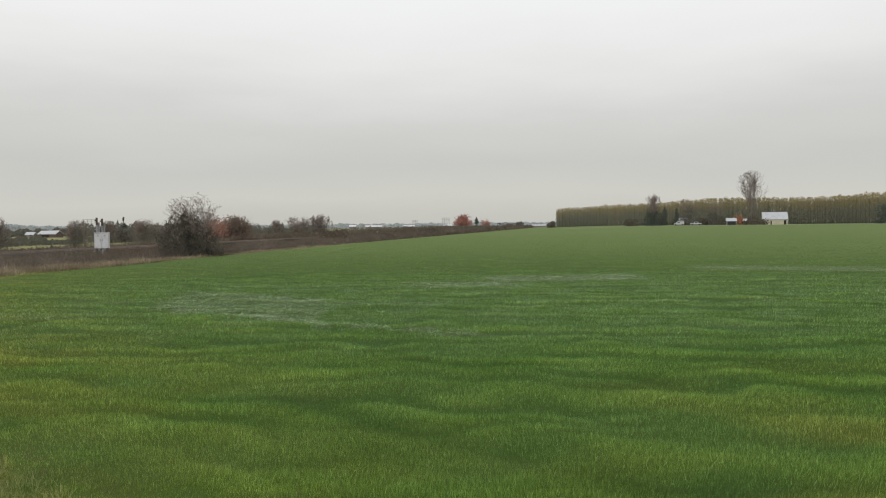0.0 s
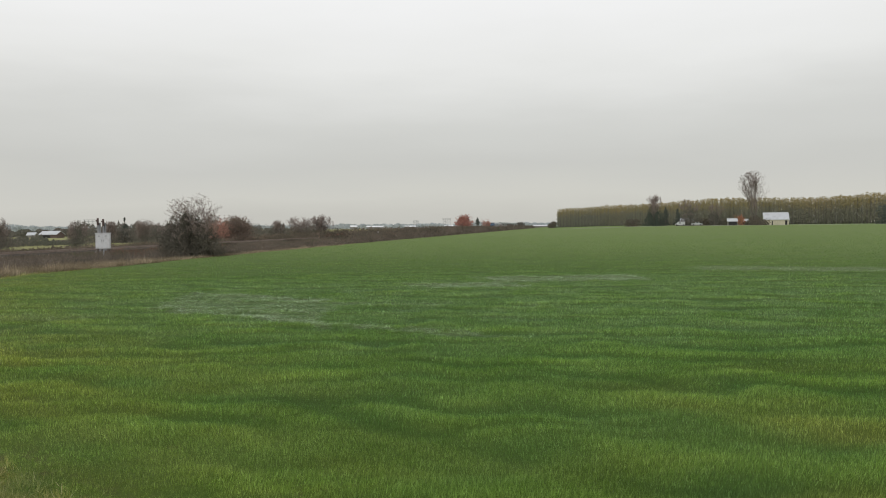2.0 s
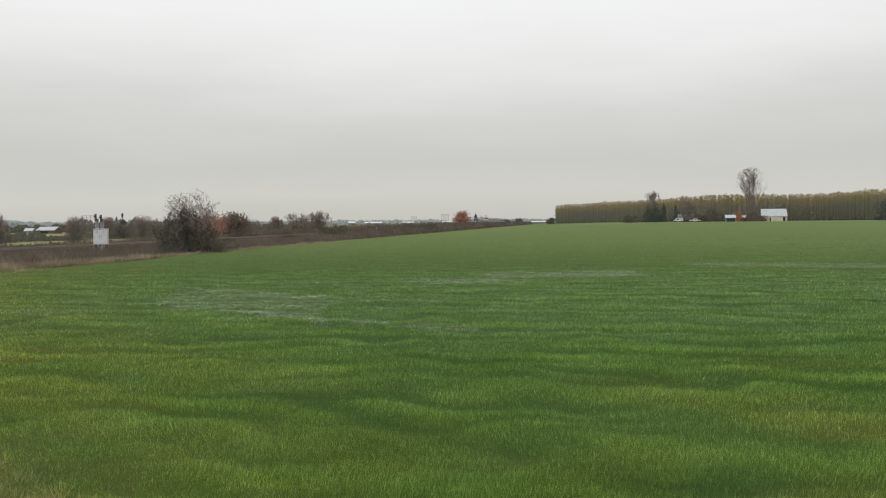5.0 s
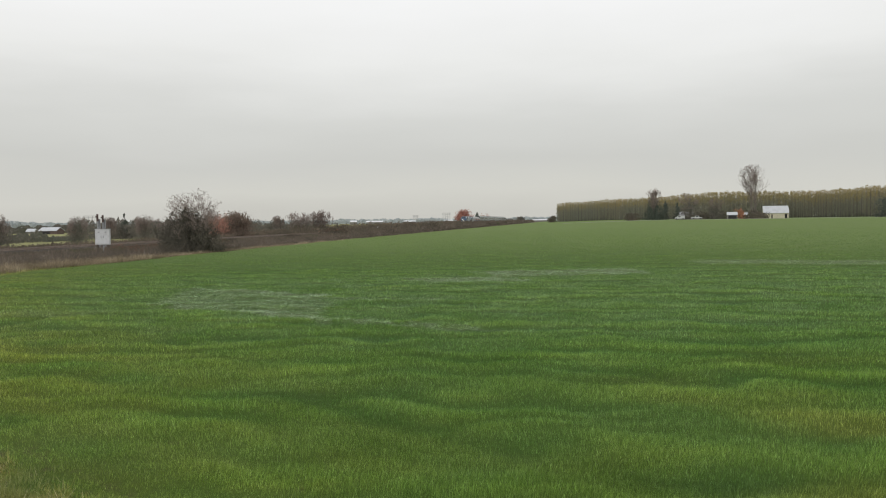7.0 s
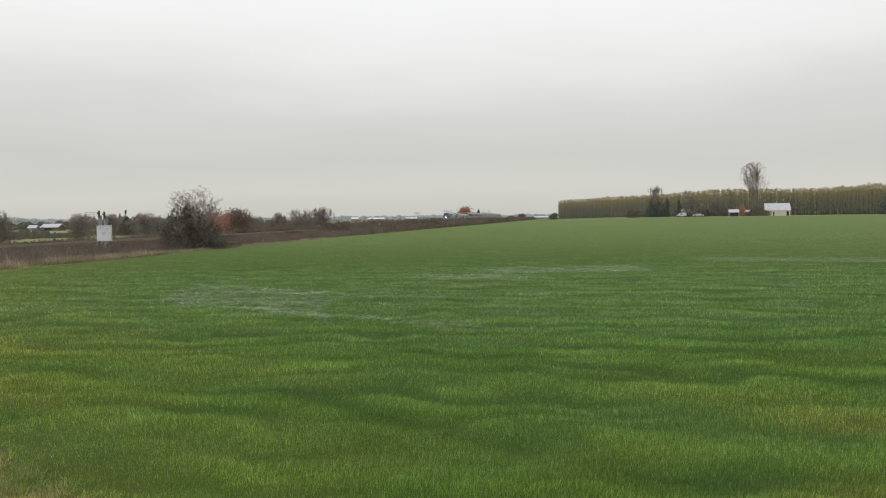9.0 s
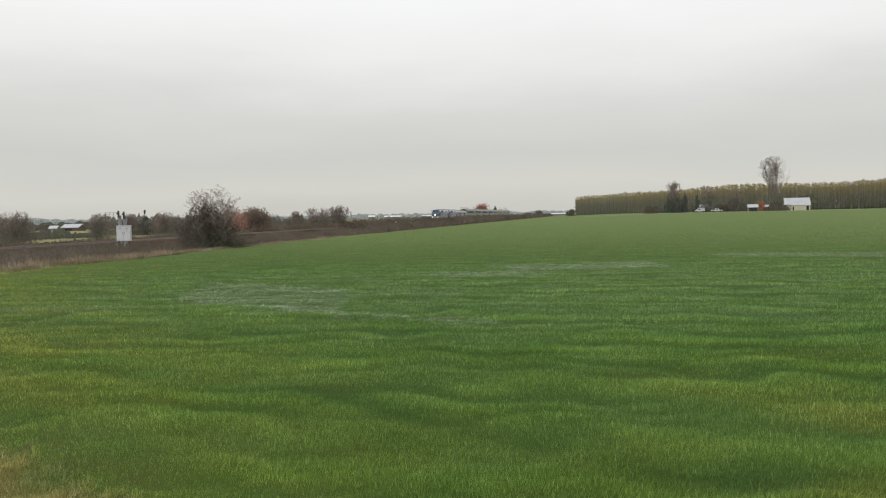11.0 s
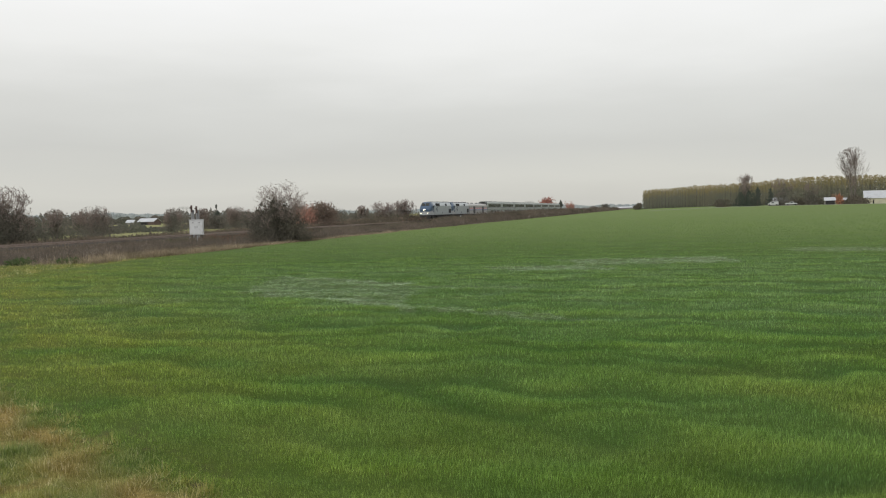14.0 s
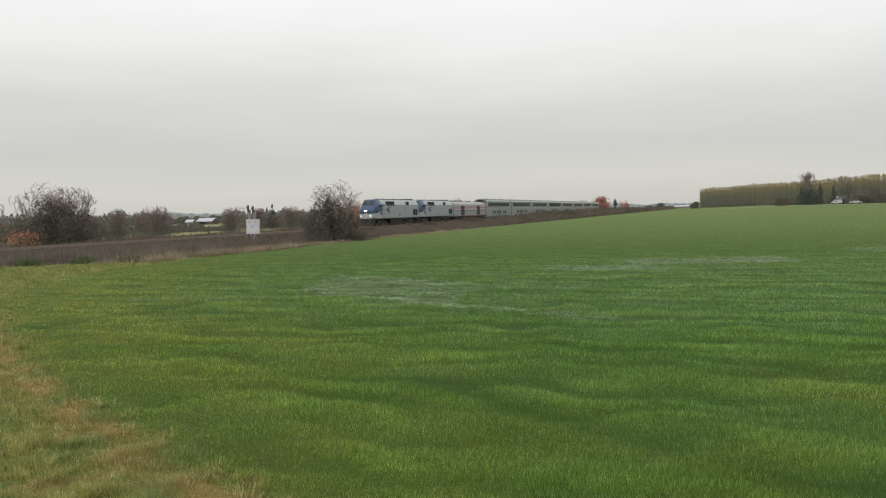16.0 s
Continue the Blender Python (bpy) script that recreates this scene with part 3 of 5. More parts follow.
# ---- grass ----
def build_crop():
    rng = np.random.default_rng(7)
    k = 1300000
    near = rng.uniform(0, 1, k) < 0.72
    r = np.exp(np.where(near, rng.uniform(math.log(6.3), math.log(45), k), rng.uniform(math.log(45), math.log(240), k)))
    b = np.radians(rng.uniform(-42, 32, k))
    x, y = r * np.sin(b), r * np.cos(b)
    e = x - field_edge(y) + 0.3 * lump(x, y, 2.2, 5)
    bare = soil_at(x, y)
    keep = (e > rng.uniform(-0.5, 0.2, k)) & (rng.uniform(0, 1, k) < smooth(r, 270, 60)) & (rng.uniform(0, 1, k) > 0.7 * bare)
    r, x, y, e, bare = r[keep], x[keep], y[keep], e[keep], bare[keep]
    k = len(r)
    rid = ridge(x, y)
    waves = 0.8 * rid + 0.6 * lump(x, y * 2, 0.9, 32)
    lod = lodged_sheen_at(x, y)
    flat = smooth(lod, 0.3, 0.6)
    young = 0.72 + 0.28 * smooth(e, 0.3, 3.2)     # shorter plants towards the headland
    length = (0.082 + 0.026 * waves) * rng.uniform(0.6, 1.4, k) * young * (1 - 0.5 * bare) * (1 + 0.3 * flat)
    width = np.maximum(0.0050, 0.00056 * r) * rng.uniform(0.7, 1.3, k)
    lean = np.clip(0.28 + 0.08 * waves + 0.75 * flat, 0.05, 1.2)
    p = np.stack([x, y, ground_z(x, y) - 0.02], 1)
    way = np.stack([0.15 + 0.35 * lump(x, y, 6, 33) + 0.5 * flat * lump(x, y, 0.7, 35), -0.25 + 0.35 * lump(x, y, 5, 34) + 0.5 * flat * lump(x, y, 0.6, 36), np.zeros(k)], 1)
    v, f = blades(rng, p, np.clip(length, 0.04, 0.3), width, lean, way, 0.75)
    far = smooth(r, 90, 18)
    at3 = {"tip": np.tile([0.0, 0.0, 1.0], k) * np.repeat(0.3 + 0.7 * far, 3), "single": np.repeat(0.25 + 0.75 * far, 3), "far_haze": np.repeat(0.64 * smooth(r, 15, 82), 3),
           "ridge": np.repeat(0.5 + 0.5 * rid * smooth(r, 190, 70), 3), "lodged_sheen": np.repeat(lod, 3), "yellowed": np.repeat(yellowed_at(x, y), 3)}
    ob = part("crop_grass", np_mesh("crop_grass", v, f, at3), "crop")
    tagged(ob, "short dense green crop grass covering the field", "grass", kind="stuff")


def build_verge():
    rng = np.random.default_rng(8)
    k = 760000
    r = np.exp(rng.uniform(math.log(6.0), math.log(60), k))
    b = np.radians(rng.uniform(-42, -8, k))
    x, y = r * np.sin(b), r * np.cos(b)
    e = field_edge(y) - x
    s, d = x * AX[0] + y * AX[1], x * PX[0] + y * PX[1]
    thick = np.clip(0.8 + 0.45 * lump(x, y, 1.3, 41) + 0.5 * lump(x, y, 0.5, 42), 0.5, 1.7)
    dead, bare = dead_at(x, y), soil_at(x, y)
    keep = (e > rng.uniform(-0.3, 0.5, k)) & (d < scrub_foot(s) + 1.0) & (rng.uniform(0, 1, k) < thick) & (rng.uniform(0, 1, k) > 0.8 * bare)
    r, x, y, thick, dead = r[keep], x[keep], y[keep], thick[keep], dead[keep]
    k = len(r)
    length = np.minimum((0.035 + 0.075 * thick ** 2) * (1 - 0.3 * dead) * rng.uniform(0.5, 1.5, k), 0.24)
    width = np.maximum(0.0058, 0.0006 * r) * rng.uniform(0.7, 1.3, k)
    way = np.stack([lump(x, y, 0.6, 43), lump(x, y, 0.6, 44), np.zeros(k)], 1) * 0.8
    v, f = blades(rng, np.stack([x, y, ground_z(x, y) - 0.01], 1), length, width, rng.uniform(0.15, 1.0, k), way, 0.6)
    at3 = {"bare": np.repeat(np.clip(dead * 1.1, 0, 1), 3), "yellowing": np.repeat(yellowing_at(x, y), 3)}
    ob = part("verge_grass", np_mesh("verge_grass", v, f, at3), "verge")
    tagged(ob, "tufted yellowing and half-dead grass on the road verge", "grass", kind="stuff")


build_crop()
build_verge()


# ---- railway ----
def swept(name, profile, s0, s1, material, step=40.0):
    """A strip along the track; profile: (d, z) round its section."""
    ss = np.arange(s0, s1 + step, step)
    bm = bmesh.new()
    loft(bm, [[(*line(s, TRACK + d), z) for d, z in profile] for s in ss])
    return part(name, bm, material)


tagged(swept("track_bed", [(-3.6, -0.4), (-1.9, 0.40), (1.9, 0.40), (3.6, -0.4)], -200, 2400, "ballast"), "dark stone ballast bed under the rails", "track bed", kind="structure")
for d in (-0.755, 0.755):
    tagged(swept("rail", [(d - 0.07, 0.42), (d - 0.07, 0.44), (d - 0.02, 0.46), (d - 0.036, 0.56), (d - 0.036, RAIL), (d + 0.036, RAIL), (d + 0.036, 0.56), (d + 0.02, 0.46), (d + 0.07, 0.44), (d + 0.07, 0.42)], -200, 2400, "rail"),
           "rusty steel rail of the single track", "rail", "rails", kind="structure")


def build_sleepers():
    v, f = [], []
    unit = np.array([(x, y, z) for z in (0.34, 0.43) for x, y in ((-0.12, -1.3), (0.12, -1.3), (0.12, 1.3), (-0.12, 1.3))])
    quads = np.array([(4, 5, 6, 7), (0, 1, 5, 4), (1, 2, 6, 5), (2, 3, 7, 6), (3, 0, 4, 7)])
    for i, s in enumerate(np.arange(-10, 420, 0.55)):
        q = np.empty_like(unit)
        q[:, :2] = unit[:, :1] * AX + (unit[:, 1:2] + TRACK) * PX + AX * s
        q[:, 2] = unit[:, 2]
        v.append(q)
        f.append(quads + 8 * i)
    ob = part("sleepers", np_mesh("sleepers", np.concatenate(v), np.concatenate(f)), "sleeper")
    tagged(ob, "row of dark timber sleepers under the rails", "sleepers", kind="stuff")


build_sleepers()


# ---- scrub along the line ----
def scrub_top(s):
    """Height of the scrub along the near side of the track."""
    return np.interp(s, [-20, 40, 95, 130, 152, 190, 240, 330, 900], [0.80, 0.80, 0.80, 0.82, 1.15, 1.4, 1.65, 1.8, 1.95])


def build_scrub():
    rng = np.random.default_rng(12)
    for name, k, lo, hi, mat, label in (("bramble_stems", 190000, 35.0, 48.4, "bramble", "tangled brown bramble stems beside the track"),
                                        ("bramble_leaves", 85000, 35.2, 48.4, "bramble_leaf", "dull brown and olive bramble leaves beside the track")):
        s = np.where(rng.uniform(0, 1, k) < 0.8, np.exp(rng.uniform(math.log(22), math.log(420), k)), rng.uniform(-30, 900, k))
        u = rng.uniform(0, 1, k) ** 1.4
        d = scrub_foot(s) + (lo - 34.6) + (48.4 - scrub_foot(s)) * u + 0.5 * np.sin(s * 0.31) * (1 - u)
        xy = AX[None] * s[:, None] + PX[None] * d[:, None]
        r = np.hypot(s, d)
        fall = 1.12 - 0.038 * (d - 36) * smooth(s, 230, 170)
        top = scrub_top(s) * fall * (0.3 + 0.7 * smooth(d - scrub_foot(s), 0.4, 2.4)) * (1 + (0.15 + 0.27 * smooth(s, 120, 190)) * lump(s, d * 1.5, 9, 51) + 0.14 * lump(s, d, 2.5, 52))
        top = np.clip(top, 0.2, 3.2)
        z = ground_z(xy[:, 0], xy[:, 1])
        if name == "bramble_stems":
            p = np.stack([xy[:, 0], xy[:, 1], z - 0.05], 1)
            v, f = blades(rng, p, top * rng.uniform(0.5, 1.15, k), np.maximum(0.03, 0.0006 * r) * rng.uniform(0.6, 1.5, k), rng.uniform(0.1, 0.8, k))
        else:
            p = np.stack([xy[:, 0], xy[:, 1], z + top * rng.uniform(0.15, 0.95, k) ** 0.7], 1)
            v, f = leaves(rng, p, np.maximum(0.04, 0.00062 * r))
        tagged(part(name, np_mesh(name, v, f), mat), label, "brush", kind="stuff")
    k = 95000
    s = np.exp(rng.uniform(math.log(24), math.log(250), k))
    d = edge_d(s) + 0.2 + np.abs(rng.normal(0, 1, k)) * (0.45 + 0.55 * np.clip(scrub_foot(s) - edge_d(s), 0.2, 2.2)) + 0.25 * np.sin(s * 0.31)
    keep = (rng.uniform(0, 1, k) < np.clip(0.55 + 0.6 * lump(s, d, 8, 55), 0.05, 1) * smooth(s, 130, 50)) & (d > scrub_foot(s) - 2.6)
    s, d = s[keep], d[keep]
    xy = AX[None] * s[:, None] + PX[None] * d[:, None]
    k = len(s)
    p = np.stack([xy[:, 0], xy[:, 1], ground_z(xy[:, 0], xy[:, 1]) - 0.03], 1)
    v, f = blades(rng, p, rng.uniform(0.15, 0.5, k) * (0.7 + 0.7 * smooth(s, 80, 45)) * (1 + 0.35 * lump(s, d, 2.2, 56)), np.maximum(0.02, 0.0005 * np.hypot(s, d)), rng.uniform(0.1, 0.9, k))
    tagged(part("dry_grass", np_mesh("dry_grass", v, f), "straw"), "pale dead grass along the edge of the crop", "grass", kind="stuff")
    # beyond the track: rough scrub and hedges between it and the meadows
    k = 60000
    s = np.exp(rng.uniform(math.log(15), math.log(700), k))
    d = 57.0 + rng.gamma(2.0, 2.4, k)
    xy = AX[None] * s[:, None] + PX[None] * d[:, None]
    r = np.hypot(s, d)
    top = np.clip((0.5 + 1.25 * smooth(s, 85, 260)) * (1 + 0.5 * lump(s, d, 14, 61) + 0.3 * lump(s, d, 4, 62)), 0.2, 3.6) * smooth(d, 80, 66)
    p = np.stack([xy[:, 0], xy[:, 1], ground_z(xy[:, 0], xy[:, 1]) + top * rng.uniform(0, 1, k) ** 0.8], 1)
    v, f = leaves(rng, p, np.maximum(0.10, 0.0011 * r))
    hk = 56000
    hb = np.radians(rng.uniform(-50, -9, hk))
    hr = (104 + rng.uniform(0, 22, hk)) / np.sin(VP - hb)
    hx, hy = hr * np.sin(hb), hr * np.cos(hb)
    deg = np.degrees(hb)
    rise = np.clip(0.0058 + 0.0040 * lump(deg, deg * 0, 2.1, 71) + 0.0030 * lump(deg, deg * 0, 0.5, 72), -0.004, 0.016)
    rise = rise - 0.017 * smooth(deg, -30.0, -27.8) * (1 - smooth(deg, -25.4, -24.0)) - 0.0055 * smooth(deg, -17, -12)
    hh = np.clip(3.05 + rise * hr, 0.6, 9)
    hp = np.stack([hx, hy, ground_z(hx, hy) + hh * rng.uniform(0, 1, hk) ** 1.25], 1)
    k2 = 11000
    b2 = np.radians(rng.uniform(-32, -22, k2))
    r2 = rng.uniform(440, 475, k2)
    h2 = 3.4 + 0.9 * lump(np.degrees(b2), b2 * 0, 0.9, 73)
    p2 = np.stack([r2 * np.sin(b2), r2 * np.cos(b2), -0.45 + h2 * rng.uniform(0, 1, k2)], 1)
    hp, hr = np.concatenate([hp, p2]), np.concatenate([hr, r2])
    hv, hf = leaves(rng, hp, 0.00098 * hr)
    tagged(part("hedgerow", np_mesh("hedgerow", hv, hf), "mid_wood"), "dull grey-brown hedgerow across the meadow", "hedge", kind="stuff")
    tagged(part("far_side_scrub", np_mesh("far_side_scrub", v, f), "bramble_leaf"), "low brown scrub on the far side of the track", "brush", kind="stuff")


build_scrub()


# ---- trees and bushes ----
def branching(rng, stems, h, spread, levels=4, up=0.5, girth=0.02, forks=4):
    """Segments of a bare crown: lists of start, end, thick, thin, and the twig tips."""
    P, Q, A, B, tips, own = [], [], [], [], [], []

    def grow(p, d, length, r, lev):
        steps = 3 if lev < 2 else 2
        for i in range(steps):
            d = d + rng.normal(size=3) * 0.13
            d[2] += 0.05 * up
            d = d / np.linalg.norm(d)
            q = p + d * length / steps
            r2 = r * (0.80 if i < steps - 1 else 0.66)
            P.append(p), Q.append(q), A.append(r), B.append(r2), own.append(stem)
            if lev < levels:
                n_f = forks if lev else forks + 1
                for _ in range(max(1, int(n_f * (0.35 + 0.65 * (i + 1) / steps) * rng.uniform(0.5, 1.1)))):
                    side = rng.normal(size=3)
                    side[2] = abs(side[2]) * up
                    side -= d * (side @ d) * 0.6
                    nd = d * rng.uniform(0.5, 1.0) + side / np.linalg.norm(side) * rng.uniform(0.45, 0.95)
                    grow(q, nd / np.linalg.norm(nd), length * rng.uniform(0.45, 0.68), r2 * 0.62, lev + 1)
            p, r = q, r2
        if lev >= levels - 1:
            tips.append(p)

    for stem in range(stems):
        a = rng.uniform(0, 2 * np.pi)
        tilt = spread * rng.uniform(0.2, 1.0) if stems > 1 else 0.03
        d = np.array([math.cos(a) * tilt, math.sin(a) * tilt, 1.0])
        off = np.array([math.cos(a), math.sin(a), 0]) * (0.18 * spread * h * rng.uniform(0, 1) if stems > 1 else 0)
        grow(off, d / np.linalg.norm(d), h * rng.uniform(0.42, 0.55), girth * h, 0)
    P, Q, A, B, tips, own = (np.array(v) for v in (P, Q, A, B, tips, own))
    scale = h / max(np.percentile(Q[:, 2], 98.5), 0.1)
    return P * scale, Q * scale, A, B, tips * scale, own


def skirt_points(rng, k, w, h, flat=0.55):
    """Points in a lumpy mound, w wide and h high."""
    a, u = rng.uniform(0, 2 * np.pi, k), rng.uniform(0, 1, k) ** flat
    z = rng.beta(1.0, 1.6, k)
    rad = w / 2 * np.sqrt(np.clip(1.02 - (0.12 + 0.88 * z) ** 2, 0, 1)) * u * (1 + 0.25 * np.sin(a * 3 + z * 4) + 0.15 * np.sin(a * 7))
    return np.stack([rad * np.cos(a), rad * np.sin(a), z * h * (1 + 0.2 * np.sin(a * 4 + 1))], 1)


def round_off(rng, sets, width, h):
    """Draw the twigs of a crown in under an uneven dome."""
    ph = rng.uniform(0, 6.28, 3)
    for v in sets:
        az = np.arctan2(v[:, 1], v[:, 0])
        lobe = 1 + 0.10 * np.sin(2 * az + ph[0]) + 0.08 * np.sin(5 * az + ph[1]) + 0.06 * np.sin(9 * az + 3 * v[:, 2] / h + ph[2])
        rad, z = np.hypot(v[:, 0], v[:, 1]) / (0.54 * width * lobe), (v[:, 2] - 0.5 * h) / (0.5 * h * (0.85 + 0.15 * lobe))
        q = np.sqrt(rad ** 2 + np.clip(z, 0, None) ** 2) + 1e-6
        k = np.where(q > 0.8, (0.8 + 0.34 * np.tanh((q - 0.8) / 0.34)) / q, 1.0)
        v[:, :2] *= k[:, None]
        v[:, 2] = np.where(z > 0, 0.5 * h + (v[:, 2] - 0.5 * h) * k, v[:, 2])


def upright_tree(name, bearing, dist, h, label, seed):
    """A tall bare tree: steep stems from the foot, steep boughs, and a high oval crown of fine twigs."""
    rng = np.random.default_rng(seed)
    x, y = at(bearing, dist)
    e = thing(name, pose(x, y, float(ground_z(x, y))), label, "tree")
    fine = []

    def inside(p):
        lim = np.interp(p[2] / h, [0, 0.25, 0.45, 0.62, 0.78, 0.92, 1.02], [1.4, 2.2, 4.2, 6.6, 7.4, 5.6, 0.8]) * (1 + 0.16 * math.sin(3 * math.atan2(p[1], p[0]) + 7 * p[2] / h))
        rad = math.hypot(p[0], p[1])
        return rad < lim and p[2] < h

    def shoot(p, d, length, r, lev):
        steps = 4 if lev == 1 else 3
        for i in range(steps):
            d = d + rng.normal(size=3) * 0.12 + np.array([0, 0, 0.12])
            d = d / np.linalg.norm(d)
            q = p + d * length / steps
            if not inside(q):
                return
            fine.append((p, q, r, r * 0.8))
            r *= 0.8
            if lev < 3:
                for _ in range(2):
                    side = rng.normal(size=3)
                    nd = d * 0.8 + side / np.linalg.norm(side) * 0.62
                    shoot(q, nd / np.linalg.norm(nd), length * rng.uniform(0.4, 0.6), r * 0.6, lev + 1)
            p = q

    for i in range(6):
        a = i * 1.05 + rng.uniform(0, 0.5)
        lean = rng.uniform(0.05, 0.2)
        tall = h * rng.uniform(0.82, 1.0)
        p, d, r = np.array([math.cos(a) * 0.5, math.sin(a) * 0.5, -0.2]), np.array([math.cos(a) * lean, math.sin(a) * lean, 1.0]), 0.26
        stem = []
        for j in range(10):
            d = d + np.array([rng.normal(0, 0.05), rng.normal(0, 0.05), 0.04])
            d = d / np.linalg.norm(d)
            q = p + d * tall / 10
            stem.append((p, q, r, r * 0.86))
            r *= 0.86
            p = q
            for _ in range(0 if j < 2 else 1 if j < 4 else 2):
                b = rng.uniform(0, 6.28)
                out = np.array([math.cos(b) * 0.85, math.sin(b) * 0.85, 0.8])
                shoot(p, out / np.linalg.norm(out), h * rng.uniform(0.12, 0.25), r * 0.5, 1)
        v, f = tubes(*[np.array(c) for c in zip(*stem)], 5)
        part("stem", np_mesh("stem", v, f), "bark", e)
    P, Q, A, B = (np.array(c) for c in zip(*fine))
    v, f = tubes(P, Q, np.maximum(A, 0.024), np.maximum(B, 0.020), 3)
    tagged(part("crown", np_mesh("crown", v, f), "twig", e), kind="stuff")
    v, f = leaves(rng, skirt_points(rng, 1800, 8.5, 4.4), np.full(1800, 0.28))
    tagged(part("thicket", np_mesh("thicket", v, f), "dull_leaf", e), kind="stuff")


def bare_tree(name, bearing, dist, h, label, seed, stems=1, spread=0.5, levels=4, up=0.5, forks=4, girth=0.02, twig=0.012, leaf=None, leaf_share=0.3,
              leaf_size=0.1, skirt=None, category="tree", width=None, bark="bark", fan=0.0):
    """A tree or tall bush in winter: bark, twigs, the leaves still on it, the thicket at its foot."""
    rng = np.random.default_rng(seed)
    x, y = at(bearing, dist)
    e = thing(name, pose(x, y, float(ground_z(x, y))), label, category)
    P, Q, A, B, tips, own = branching(rng, stems, h, spread, levels, up, girth, forks)
    if width:
        k = width / 2 / max(np.percentile(np.hypot(Q[:, 0], Q[:, 1]), 92), 0.1)
        reach = 0.62 * width  # no limb strays far outside the crown
        for v in (P, Q, tips):
            v[:, :2] *= k
            rad = np.hypot(v[:, 0], v[:, 1])[:, None] + 1e-6
            v[:, :2] *= reach * np.tanh(rad / reach) / rad
        round_off(rng, (P, Q, tips), width, h)
    for v in (P, Q, tips):
        v[:, :2] *= (1 - fan * 0.5 + fan * np.clip(v[:, 2:3] / h, 0, 1))
    A, B = np.maximum(A, twig), np.maximum(B, twig * 0.8)
    thick = A > np.percentile(A, 80)
    for i in range(stems):
        pick = thick & (own == i)
        if pick.any():
            v, f = tubes(P[pick], Q[pick], A[pick], B[pick], 5)
            part("stem" if stems > 1 else "trunk", np_mesh("stem", v, f), bark, e)
    v, f = tubes(P[~thick], Q[~thick], A[~thick], B[~thick], 3)
    tagged(part("crown", np_mesh("crown", v, f), "twig", e), kind="stuff")
    if leaf:
        pick = tips[rng.uniform(0, 1, len(tips)) < leaf_share]
        pick = np.repeat(pick, 2, 0) + rng.normal(size=(len(pick) * 2, 3)) * leaf_size * 1.2
        v, f = leaves(rng, pick, np.full(len(pick), leaf_size))
        tagged(part("leaves", np_mesh("leaves", v, f), leaf, e), kind="stuff")
    if skirt:
        w, sh, k, mat, size = skirt
        pts = skirt_points(rng, k, w, sh * 1.25)
        v, f = leaves(rng, pts, np.full(k, size * 1.7), 0.2)
        tagged(part("thicket", np_mesh("thicket", v, f), mat, e), kind="stuff")
    return e


def leafy(name, bearing, dist, h, w, label, seed, mat, k=1500, size=0.22, trunk=0.2, category="tree", cone=False):
    """A tree or shrub in leaf: trunk, limbs and a crown of clumps in an uneven outline."""
    rng = np.random.default_rng(seed)
    x, y = at(bearing, dist)
    e = thing(name, pose(x, y, float(ground_z(x, y))), label, category)
    P, Q = [np.array([0, 0, -0.1])], [np.array([0, 0, h * (0.9 if cone else 0.45)])]
    A, B = [0.03 * h], [0.012 * h]
    hubs = []
    for i in range(26 if cone else 16):
        a = rng.uniform(0, 2 * np.pi)
        if cone:
            z0 = h * rng.uniform(0.1, 0.9)
            reach = w / 2 * (1.05 - z0 / h) * rng.uniform(0.7, 1.1)
            q = np.array([math.cos(a) * reach, math.sin(a) * reach, z0 - 0.04 * h])
        else:
            z0 = h * rng.uniform(0.12, 0.42)
            reach = w / 2 * rng.uniform(0.25, 0.82)
            q = np.array([math.cos(a) * reach, math.sin(a) * reach, h * rng.uniform(0.35, 0.86) * (1 - 0.25 * (2 * reach / w) ** 2)])
        P.append(np.array([0, 0, z0])), Q.append(q), A.append(0.012 * h), B.append(0.005 * h)
        hubs.append(q)
    v, f = tubes(np.array(P), np.array(Q), np.array(A), np.array(B), 5)
    part("trunk", np_mesh("trunk", v, f), "bark", e)
    hubs = np.array(hubs)
    pick = hubs[rng.integers(0, len(hubs), k)]
    if cone:
        t = rng.uniform(0, 1, k)[:, None]
        p = pick * np.concatenate([t, t, np.ones((k, 1))], 1) + rng.normal(size=(k, 3)) * np.array([0.05 * w, 0.05 * w, 0.025 * h])
        extra = np.stack([rng.normal(0, 0.02 * w, k // 10), rng.normal(0, 0.02 * w, k // 10), rng.uniform(0.85, 1.0, k // 10) * h], 1)
        p = np.concatenate([p, extra])
    else:
        p = pick + rng.normal(size=(k, 3)) * np.array([0.115 * w, 0.115 * w, 0.10 * h])
        low = rng.uniform(0, 1, k) < trunk
        p[low] = skirt_points(rng, int(low.sum()), w * 0.9, h * 0.5)
    p[:, 2] = np.clip(p[:, 2], 0.05, h)
    v, f = leaves(rng, p, np.full(len(p), size))
    tagged(part("crown", np_mesh("crown", v, f), mat, e), kind="stuff")
    return e


